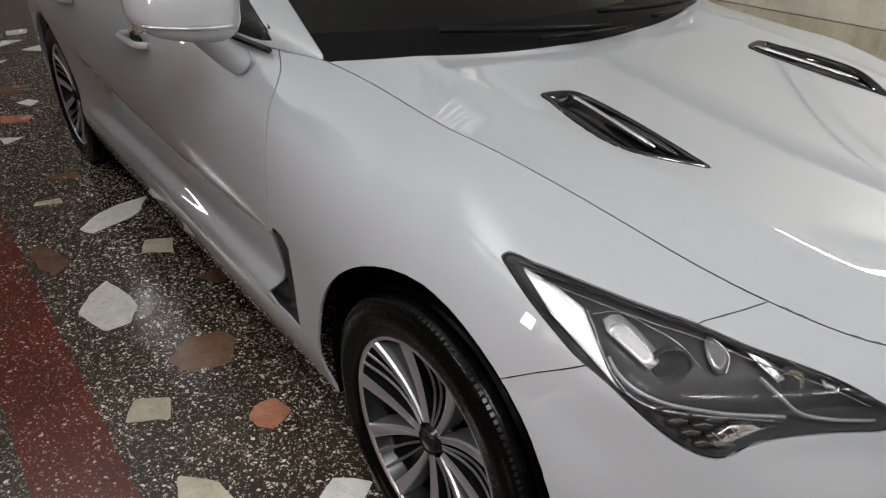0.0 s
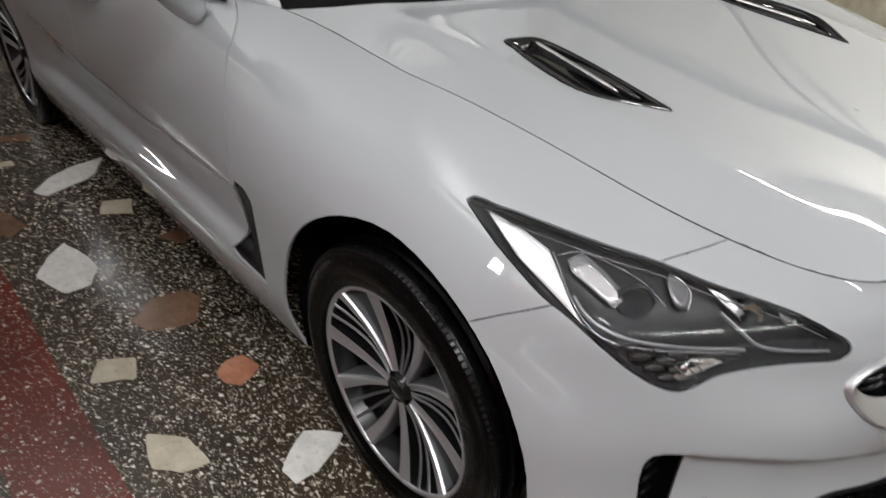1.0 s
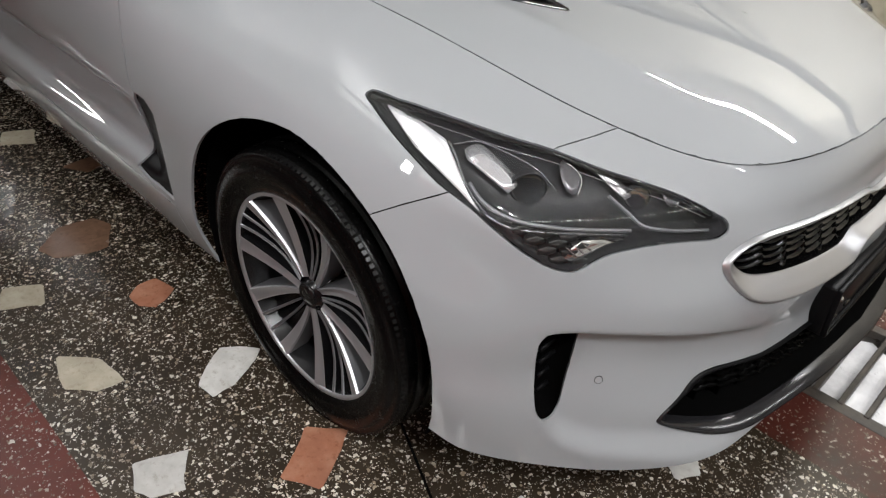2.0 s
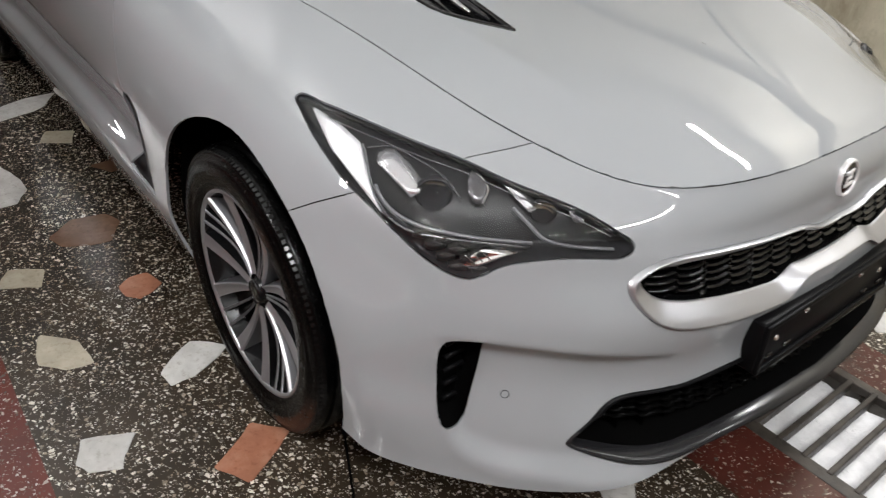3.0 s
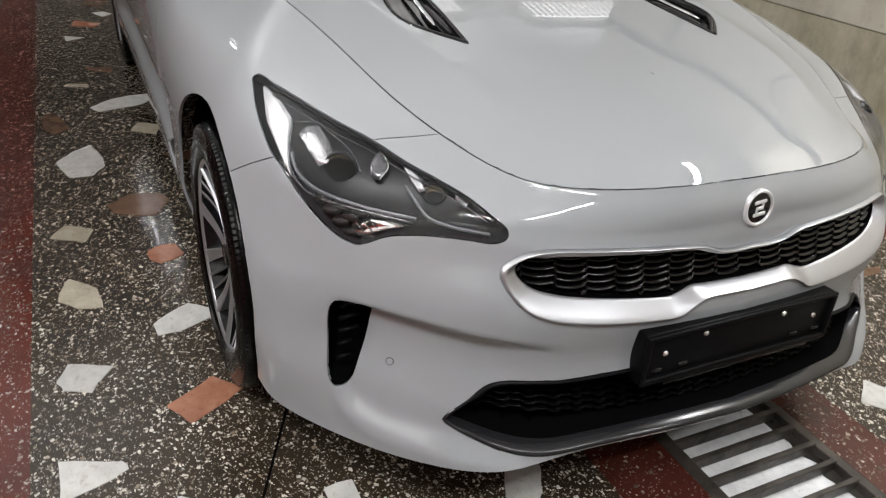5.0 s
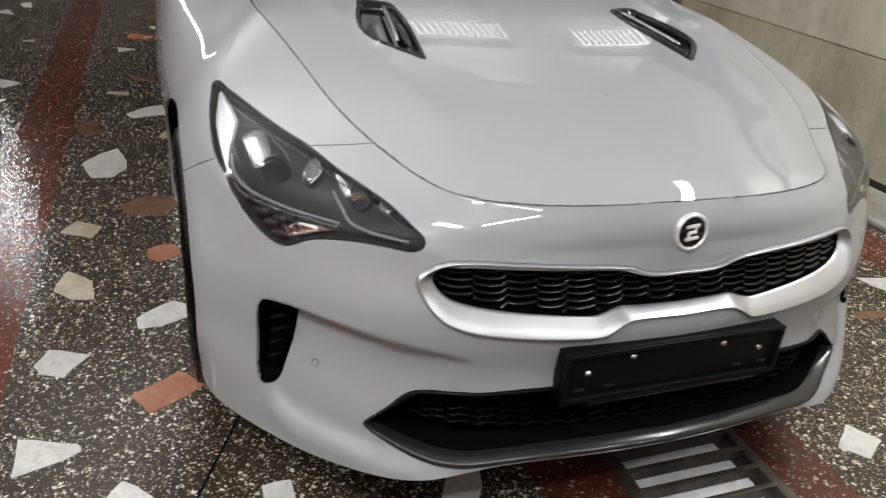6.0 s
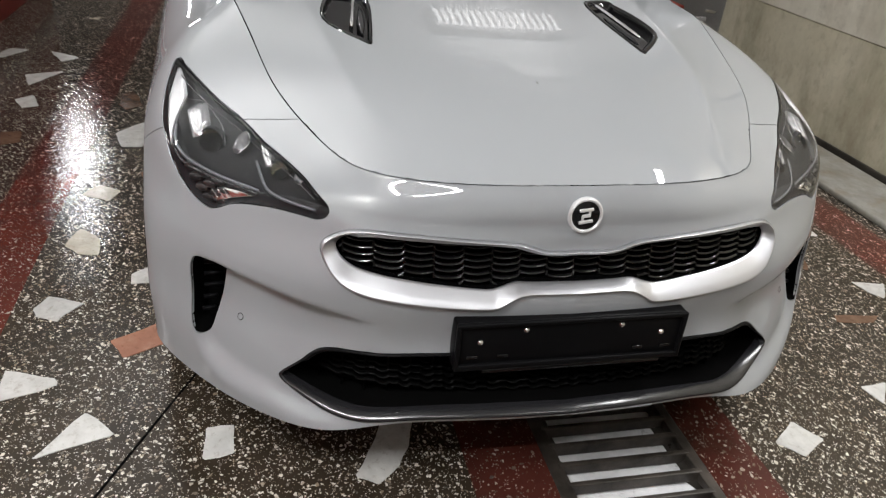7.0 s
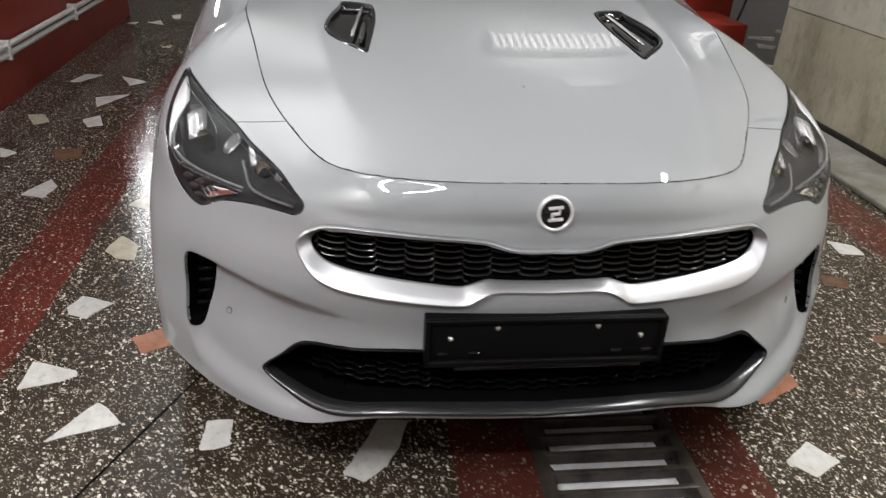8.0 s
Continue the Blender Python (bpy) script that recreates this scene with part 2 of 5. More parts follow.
def lathe(profile, steps=64, axis="y"):
    """Turns (radius, along) pairs round the y axis."""
    bm = bmesh.new()
    rings = []
    for k in range(steps):
        a = 2 * math.pi * k / steps
        rings.append([bm.verts.new((r * math.cos(a), s, r * math.sin(a))) for r, s in profile])
    for k in range(steps):
        a, b = rings[k], rings[(k + 1) % steps]
        for i in range(len(profile) - 1):
            bm.faces.new((a[i], a[i + 1], b[i + 1], b[i]))
    return bm


def grid_mesh(points, close_u=False, close_v=False):
    """A sheet of quads through rows of points."""
    bm = bmesh.new()
    rows = [[bm.verts.new(p) for p in row] for row in points]
    nu, nv = len(rows), len(rows[0])
    for i in range(nu if close_u else nu - 1):
        for j in range(nv if close_v else nv - 1):
            q = (rows[i][j], rows[(i + 1) % nu][j], rows[(i + 1) % nu][(j + 1) % nv], rows[i][(j + 1) % nv])
            bm.faces.new(q)
    bmesh.ops.remove_doubles(bm, verts=bm.verts, dist=1e-5)
    return bm


def catmull(points, n=8, closed=False):
    """A smooth line through points of any dimension."""
    p = [np.array(q, float) for q in points]
    if closed:
        p = [p[-1], *p, p[0], p[1]]
    else:
        p = [2 * p[0] - p[1], *p, 2 * p[-1] - p[-2]]
    out = []
    for a, b, c, d in zip(p[:-3], p[1:-2], p[2:-1], p[3:]):
        ka, kb, kc = (max(np.linalg.norm(v - u), 1e-6) ** 0.5 for u, v in ((a, b), (b, c), (c, d)))
        m1 = (b - a) / ka - (c - a) / (ka + kb) + (c - b) / kb
        m2 = (c - b) / kb - (d - b) / (kb + kc) + (d - c) / kc
        for i in range(n):
            t = i / n
            out.append((2 * t**3 - 3 * t**2 + 1) * b + (t**3 - 2 * t**2 + t) * kb * m1 + (3 * t**2 - 2 * t**3) * c + (t**3 - t**2) * kb * m2)
    if not closed:
        out.append(p[-2])
    return out


def tube(points, radius, sides=8, caps=True):
    bm = bmesh.new()
    pts = [Vector(p) for p in points]
    rings, up = [], Vector((0.0123, 0.02, 1))
    for i, p in enumerate(pts):
        d = (pts[min(i + 1, len(pts) - 1)] - pts[max(i - 1, 0)]).normalized()
        u = d.cross(up if abs(d.z) < 0.95 else Vector((1, 0.02, 0))).normalized()
        v = d.cross(u)
        r = radius[i] if isinstance(radius, (list, tuple)) else radius
        rings.append([bm.verts.new(p + r * (math.cos(a) * u + math.sin(a) * v)) for a in (2 * math.pi * k / sides for k in range(sides))])
    for a, b in zip(rings[:-1], rings[1:]):
        for k in range(sides):
            bm.faces.new((a[k], a[(k + 1) % sides], b[(k + 1) % sides], b[k]))
    if caps:
        bm.faces.new(rings[0])
        bm.faces.new(rings[-1])
    return bm


def mirrored(bm):
    """A copy of the mesh on the other side of y = 0."""
    out = bm.copy()
    bmesh.ops.scale(out, vec=(1, -1, 1), verts=out.verts)
    bmesh.ops.reverse_faces(out, faces=out.faces)
    return out


def joined(*meshes):
    bm = bmesh.new()
    for m in meshes:
        me = bpy.data.meshes.new("scratch")
        m.to_mesh(me)
        bm.from_mesh(me)
        bpy.data.meshes.remove(me)
        m.free()
    return bm


def prism(outline, z0, z1):
    bm = bmesh.new()
    low = [bm.verts.new((x, y, z0)) for x, y in outline]
    high = [bm.verts.new((x, y, z1)) for x, y in outline]
    bm.faces.new(high)
    bm.faces.new(low[::-1])
    for k in range(len(low)):
        n = (k + 1) % len(low)
        bm.faces.new((low[k], low[n], high[n], high[k]))
    return bm


# ---- room ----
def room():
    floor = empty("floor", "dark terrazzo floor inlaid with broken marble slabs, wet", "floor", kind="structure")
    # the grate's channel leaves a slot in the floor between y = 0.08 and 0.44
    for y0, y1, name, material, label in (
        (-6.0, -1.56, "terrazzo_bed", DARK_TERRAZZO, ""), (-1.56, -1.345, "red_band", RED_TERRAZZO, "red terrazzo band with pale flecks"),
        (-1.345, -0.15, "terrazzo_bed", DARK_TERRAZZO, ""), (-0.15, 0.05, "red_band", MUDDY_RED, "muddy red terrazzo band beside the drain"),
        (0.46, 0.62, "red_band", MUDDY_RED, "muddy red terrazzo band beside the drain"), (0.62, 1.72, "terrazzo_bed", DARK_TERRAZZO, ""),
        (1.72, 1.95, "red_band", RED_TERRAZZO, "red terrazzo band with pale flecks"), (1.95, 6.0, "terrazzo_bed", DARK_TERRAZZO, ""),
    ):
        flat(name, boxed(-11, 5.5, y0, y1, -0.12, 0.0), material, floor, label)
    flat("joint_strip", prism([(-0.2, -0.585), (-0.2, -0.578), (1.4, -1.318), (1.4, -1.325)], -0.01, 0.0008), CAVITY, floor)
    wall = empty("wall_west", "bare stained concrete wall with a dirty foot", "wall", kind="structure")
    flat("wall_core", boxed(-2.545, 5.5, 2.41, 2.62, 0, CEIL), CONCRETE, wall)
    flat("lower_course", boxed(-2.55, 5.5, 2.40, 2.41, 0, 0.607), CONCRETE, wall, "stained greenish lower course")
    flat("upper_course", boxed(-2.55, 5.5, 2.398, 2.41, 0.613, CEIL), WARM_CONCRETE, wall, "paler upper course")
    flat("wall_foot", boxed(-2.56, 5.5, 2.385, 2.40, 0.0, 0.055, bevel=0.005), GRIME, wall, "dark grimy skirting")
    flat("wall_ledge", boxed(-2.3, 5.5, 2.02, 2.375, 0.0, 0.03, bevel=0.01), PALE_CONCRETE, wall, "pale concrete ledge")
    red = empty("wall_east", "dark red painted wall below pale plaster", "wall", kind="structure")
    flat("red_dado", boxed(-4.75, 5.5, -2.5, -2.25, 0, 1.4), RED_WALL, red)
    flat("plaster", boxed(-4.75, 5.5, -2.5, -2.26, 1.4, CEIL), UPPER_WALL, red)
    for name, x0, x1, y0, y1 in (("wall_south", -11.2, -11, -6, 6), ("wall_north", 5.5, 5.7, -6, 6), ("wall_far_east", -11, 5.5, -6.2, -6), ("wall_far_west", -11, 5.5, 6, 6.2)):
        if name in ("wall_north", "wall_far_west"):
            tagged(flat(name, boxed(x0, x1, y0, y1, 0, CEIL), UPPER_WALL, None), "pale plastered wall of the wash hall", "wall", kind="structure")
        else:
            tagged(flat(name, boxed(x0, x1, y0, y1, 0, CEIL), DARK_WALL, None), "dim grey wall at the end of the hall", "wall", kind="structure")
    tagged(flat("ceiling", boxed(-11.2, 5.7, -6.2, 6.2, CEIL, CEIL + 0.2), CEILING, None), "white painted concrete ceiling", "ceiling", kind="structure")
    return floor


floor_ob = room()


def drain():
    d = empty("drain_grate", "rusty steel drain grate with white foam below", "drain grate")
    flat("channel_bed", boxed(-0.6, 5.0, 0.05, 0.46, -0.13, -0.034), FOAM, d, "white foam in the channel")
    mud = random.Random(3)
    for y, side in ((0.088, 1), (0.432, -1)):
        rows = []
        for k in range(141):
            x = -0.6 + 0.04 * k
            w = mud.uniform(0.006, 0.034)
            rows.append([(x, y, -0.02 + mud.uniform(-0.004, 0.004)), (x, y + side * 0.5 * w, -0.026), (x, y + side * w, -0.0345)])
        part("mud_edge", grid_mesh(rows), GRIME, d, "brown mud along the channel")
    for y0, y1 in ((0.05, 0.09), (0.43, 0.46)):
        flat("rail", boxed(-0.6, 5.0, y0, y1, -0.045, 0.001, bevel=0.003), STEEL, d)
    bar = boxed(-0.0072, 0.0072, 0.08, 0.44, -0.03, 0.004, bevel=0.003)
    first = flat("bar", bar, STEEL, d)
    first.location = (-0.55, 0, 0)
    for k in range(1, 86):
        b = first.copy()
        scene.collection.objects.link(b)
        b.location = (-0.55 + 0.0645 * k, 0, 0)
    return d


drain()


# ---- marble slabs in the floor ----
chip = random.Random(7)


def slab(tone, *outline):
    """A broken slab: its edges run a little crooked and its corners are worn."""
    line = []
    for a, b in zip(outline, outline[1:] + outline[:1]):
        a, b = Vector(a), Vector(b)
        n = max(2, int((b - a).length / 0.035))
        side = Vector((-(b - a).y, (b - a).x)).normalized()
        for k in range(n):
            p = a + (b - a) * (k / n if k else 0.06)
            line.append(tuple(p + side * chip.uniform(-0.0035, 0.0035)))
        line.append(tuple(a + (b - a) * 0.95))
    bm = prism(line, -0.01, 0.0022)
    top = [e for e in bm.edges if e.verts[0].co.z > 0 and e.verts[1].co.z > 0]
    bmesh.ops.bevel(bm, geom=top, offset=0.0012, segments=1, affect="EDGES")
    return flat("marble_slab", bm, STONES[tone], floor_ob)


slab("white", (-4.68, 3.37), (-4.67, 3.65), (-4.49, 3.53), (-4.56, 3.32))
slab("white", (-4.36, 3.29), (-4.24, 3.42), (-4.12, 3.32), (-4.17, 3.21))
slab("white", (-4.09, 3.01), (-3.95, 3.07), (-3.90, 3.01), (-3.98, 2.97))
slab("cream", (-5.04, 3.87), (-4.97, 3.94), (-4.85, 3.84), (-4.93, 3.78))
slab("white", (-3.62, 2.92), (-3.5, 3.02), (-3.42, 2.9))
slab("white", (-1.48, -1.27), (-1.59, -1.20), (-1.65, -1.13), (-1.49, -1.09), (-1.41, -1.09), (-1.32, -1.14), (-1.32, -1.22))
slab("white", (-2.13, -1.11), (-2.24, -1.0), (-2.28, -0.91), (-2.29, -0.78), (-2.15, -0.86), (-2.12, -0.9), (-2.06, -1.08))
slab("cream", (-1.78, -0.96), (-1.88, -0.92), (-1.83, -0.82), (-1.71, -0.86))
slab("cream", (-2.48, -1.22), (-2.52, -1.2), (-2.5, -1.1), (-2.44, -1.1))
slab("brown", (-2.02, -1.32), (-2.09, -1.27), (-2.02, -1.24), (-1.86, -1.2), (-1.8, -1.27), (-1.87, -1.31))
slab("brown", (-1.04, -1.11), (-1.12, -1.02), (-1.1, -0.92), (-1.03, -0.89), (-0.92, -0.95), (-0.93, -1.01), (-0.97, -1.09))
slab("orange", (-0.66, -1.01), (-0.69, -0.97), (-0.69, -0.92), (-0.61, -0.9), (-0.58, -0.95), (-0.57, -0.98), (-0.61, -1.01))
slab("brown", (-1.48, -0.86), (-1.49, -0.75), (-1.4, -0.75), (-1.39, -0.81))
slab("cream", (-0.84, -1.3), (-0.92, -1.25), (-0.87, -1.16), (-0.78, -1.19))
slab("cream", (-0.56, -1.25), (-0.48, -1.17), (-0.37, -1.16), (-0.38, -1.22), (-0.44, -1.28))
slab("white", (-0.24, -1.04), (-0.26, -1.02), (-0.32, -0.93), (-0.25, -0.86), (-0.22, -0.89), (-0.18, -0.98), (-0.18, -1.03))
slab("brown", (-2.8, -1.1), (-2.78, -0.97), (-2.68, -0.97), (-2.73, -1.08))
slab("white", (-3.49, -1.19), (-3.44, -1.08), (-3.37, -1.18))
slab("orange", (-3.89, -1.12), (-3.8, -0.96), (-3.69, -1.01), (-3.75, -1.14))
slab("white", (-4.1, -1.0), (-4.14, -0.93), (-4.07, -0.88), (-3.99, -0.94))
slab("brown", (-4.54, -1.02), (-4.47, -0.88), (-4.29, -0.93), (-4.37, -1.05))
slab("white", (-5.48, -0.73), (-5.57, -0.56), (-5.35, -0.6))
slab("white", (-5.88, -0.8), (-5.82, -0.65), (-5.68, -0.84))
slab("white", (-6.22, -0.71), (-6.23, -0.55), (-6.05, -0.58), (-6.06, -0.73))
slab("white", (-5.21, -0.98), (-5.23, -0.86), (-5.1, -0.96))
slab("orange", (0.12, -1.05), (0.08, -0.98), (0.04, -0.93), (0.11, -0.86), (0.15, -0.91), (0.2, -1.0))
slab("white", (-0.13, -1.26), (-0.08, -1.15), (-0.03, -1.19), (0.01, -1.21), (-0.02, -1.27), (-0.06, -1.29))
slab("white", (0.35, -1.29), (0.22, -1.29), (0.25, -1.22), (0.27, -1.16), (0.3, -1.15), (0.33, -1.22))
slab("white", (0.56, -1.15), (0.51, -1.12), (0.41, -1.06), (0.5, -0.98))
slab("white", (0.5, -0.77), (0.5, -0.7), (0.6, -0.7), (0.61, -0.77))
slab("white", (0.52, -0.33), (0.53, -0.25), (0.63, -0.28), (0.68, -0.31), (0.74, -0.37), (0.71, -0.42), (0.63, -0.38))
slab("white", (0.74, 0.7), (0.67, 0.8), (0.75, 0.85), (0.8, 0.75))
slab("white", (-0.48, 1.57), (-0.43, 1.66), (-0.35, 1.66), (-0.36, 1.56))
slab("brown", (-0.2, 1.37), (-0.16, 1.46), (-0.09, 1.42), (-0.12, 1.34))
slab("orange", (0.49, 0.74), (0.37, 0.91), (0.44, 0.91), (0.48, 0.83), (0.52, 0.76))
slab("white", (0.0, 1.54), (0.03, 1.67), (0.12, 1.59), (0.08, 1.56))
slab("white", (0.56, 1.12), (0.55, 1.22), (0.64, 1.14))
slab("brown", (0.2, 1.31), (0.22, 1.48), (0.26, 1.42), (0.24, 1.29))
slab("white", (-0.94, -1.75), (-1.11, -1.68), (-1.03, -1.63), (-0.91, -1.65))
slab("white", (-1.93, -1.8), (-2.0, -1.73), (-1.84, -1.67), (-1.81, -1.74))
slab("cream", (-2.0, -2.1), (-2.0, -2.01), (-1.89, -1.95), (-1.83, -2.01))
slab("white", (-2.33, -1.85), (-2.41, -1.67), (-2.15, -1.79))
slab("white", (-2.8, -1.82), (-2.68, -1.64), (-2.59, -1.72))
slab("white", (-2.65, -2.09), (-2.83, -2.05), (-2.82, -1.94), (-2.65, -2.03))
slab("white", (-1.49, -2.04), (-1.43, -1.94), (-1.37, -1.97), (-1.37, -1.99))
slab("brown", (-1.48, -1.8), (-1.5, -1.66), (-1.37, -1.64), (-1.33, -1.74))
slab("white", (-4.43, -2.2), (-4.51, -2.12), (-4.4, -2.12))
slab("white", (-4.48, -2.05), (-4.59, -1.96), (-4.41, -1.9))
slab("white", (-4.82, -1.92), (-4.89, -1.85), (-4.68, -1.82), (-4.68, -1.88))
slab("cream", (-3.63, -1.76), (-3.69, -1.69), (-3.6, -1.69))


# ---- the car: its lower body as a loft between lines that run from the nose round the flank to the tail ----
# each line: x, |y|, z at 17 stations (nose centre, four round the corner, the flank, the tail)
SILL = [(0.856, 0, 0.281), (0.843, 0.2, 0.276), (0.812, 0.38, 0.256), (0.776, 0.515, 0.228), (0.648, 0.70, 0.226), (0.50, 0.828, 0.235), (0.41, 0.872, 0.25), (0.05, 0.882, 0.25),
        (-0.42, 0.872, 0.215), (-0.85, 0.872, 0.205), (-1.35, 0.872, 0.205), (-2.0, 0.875, 0.21), (-2.7, 0.88, 0.22), (-3.25, 0.865, 0.25), (-3.72, 0.72, 0.28), (-3.85, 0.4, 0.28), (-3.88, 0, 0.28)]
LOWER = [(0.864, 0, 0.315), (0.852, 0.2, 0.313), (0.810, 0.40, 0.305), (0.735, 0.56, 0.305), (0.633, 0.695, 0.31), (0.515, 0.812, 0.32), (0.415, 0.876, 0.33), (0.05, 0.892, 0.33),
         (-0.43, 0.903, 0.31), (-0.85, 0.905, 0.30), (-1.35, 0.905, 0.30), (-2.0, 0.907, 0.305), (-2.7, 0.915, 0.32), (-3.25, 0.90, 0.34), (-3.76, 0.75, 0.36), (-3.91, 0.4, 0.36), (-3.95, 0, 0.36)]
WAIST = [(0.796, 0, 0.43), (0.789, 0.2, 0.43), (0.757, 0.40, 0.428), (0.701, 0.55, 0.425), (0.61, 0.68, 0.43), (0.515, 0.785, 0.43), (0.405, 0.872, 0.43), (0.05, 0.9, 0.43),
         (-0.44, 0.909, 0.42), (-0.85, 0.900, 0.42), (-1.35, 0.900, 0.42), (-2.0, 0.902, 0.42), (-2.7, 0.915, 0.43), (-3.25, 0.905, 0.44), (-3.8, 0.76, 0.46), (-3.95, 0.4, 0.46), (-3.985, 0, 0.46)]
BAND = [(0.803, 0, 0.53), (0.795, 0.2, 0.53), (0.765, 0.40, 0.535), (0.698, 0.55, 0.54), (0.60, 0.685, 0.53), (0.507, 0.785, 0.53), (0.385, 0.868, 0.53), (0.04, 0.9, 0.54),
        (-0.45, 0.913, 0.54), (-0.85, 0.909, 0.54), (-1.35, 0.909, 0.54), (-2.0, 0.911, 0.55), (-2.7, 0.92, 0.55), (-3.25, 0.91, 0.56), (-3.82, 0.76, 0.57), (-3.96, 0.4, 0.57), (-4.0, 0, 0.57)]
CHEEK = [(0.765, 0, 0.62), (0.762, 0.2, 0.62), (0.73, 0.40, 0.62), (0.658, 0.545, 0.625), (0.552, 0.70, 0.625), (0.462, 0.79, 0.64), (0.305, 0.864, 0.64), (0.02, 0.898, 0.66),
         (-0.47, 0.916, 0.66), (-0.85, 0.922, 0.67), (-1.35, 0.922, 0.67), (-2.0, 0.922, 0.68), (-2.7, 0.93, 0.68), (-3.25, 0.915, 0.69), (-3.8, 0.76, 0.70), (-3.94, 0.4, 0.70), (-3.98, 0, 0.70)]
BROW = [(0.760, 0, 0.70), (0.756, 0.2, 0.70), (0.716, 0.39, 0.695), (0.636, 0.535, 0.695), (0.515, 0.685, 0.705), (0.402, 0.79, 0.735), (0.225, 0.83, 0.775), (-0.02, 0.842, 0.80),
        (-0.50, 0.885, 0.82), (-0.87, 0.9, 0.84), (-1.35, 0.905, 0.845), (-2.0, 0.91, 0.85), (-2.7, 0.925, 0.84), (-3.25, 0.895, 0.85), (-3.75, 0.74, 0.86), (-3.9, 0.4, 0.87), (-3.94, 0, 0.87)]
CREST = [(0.735, 0, 0.765), (0.727, 0.2, 0.764), (0.655, 0.406, 0.760), (0.535, 0.494, 0.773), (0.36, 0.577, 0.823), (0.20, 0.616, 0.863), (0.02, 0.652, 0.90), (-0.2, 0.683, 0.925),
         (-0.63, 0.705, 0.962), (-0.9, 0.82, 0.985), (-1.35, 0.835, 0.995), (-2.0, 0.82, 1.01), (-2.7, 0.78, 1.03), (-3.25, 0.72, 1.03), (-3.68, 0.6, 0.99), (-3.82, 0.35, 1.0), (-3.86, 0, 1.0)]
LINES = np.array([SILL, LOWER, WAIST, BAND, CHEEK, BROW, CREST], float)


def cubic(knots, values, at):
    """A natural cubic spline through values (first axis) at the knots."""
    n, h = len(knots), np.diff(knots)
    a, r = np.eye(n), np.zeros_like(values)
    for i in range(1, n - 1):
        a[i, i - 1:i + 2] = h[i - 1], 2 * (h[i - 1] + h[i]), h[i]
        r[i] = 3 * ((values[i + 1] - values[i]) / h[i] - (values[i] - values[i - 1]) / h[i - 1])
    c = np.linalg.solve(a, r.reshape(n, -1)).reshape(values.shape)
    i = np.clip(np.searchsorted(knots, at, side="right") - 1, 0, n - 2)
    shape = (-1,) + (1,) * (values.ndim - 1)
    s, hh = (at - knots[i]).reshape(shape), h[i].reshape(shape)
    b = (values[i + 1] - values[i]) / hh - hh * (2 * c[i] + c[i + 1]) / 3
    return values[i] + b * s + c[i] * s**2 + (c[i + 1] - c[i]) / (3 * hh) * s**3


def ease(t):
    t = min(max(t, 0.0), 1.0)
    return t * t * (3 - 2 * t)


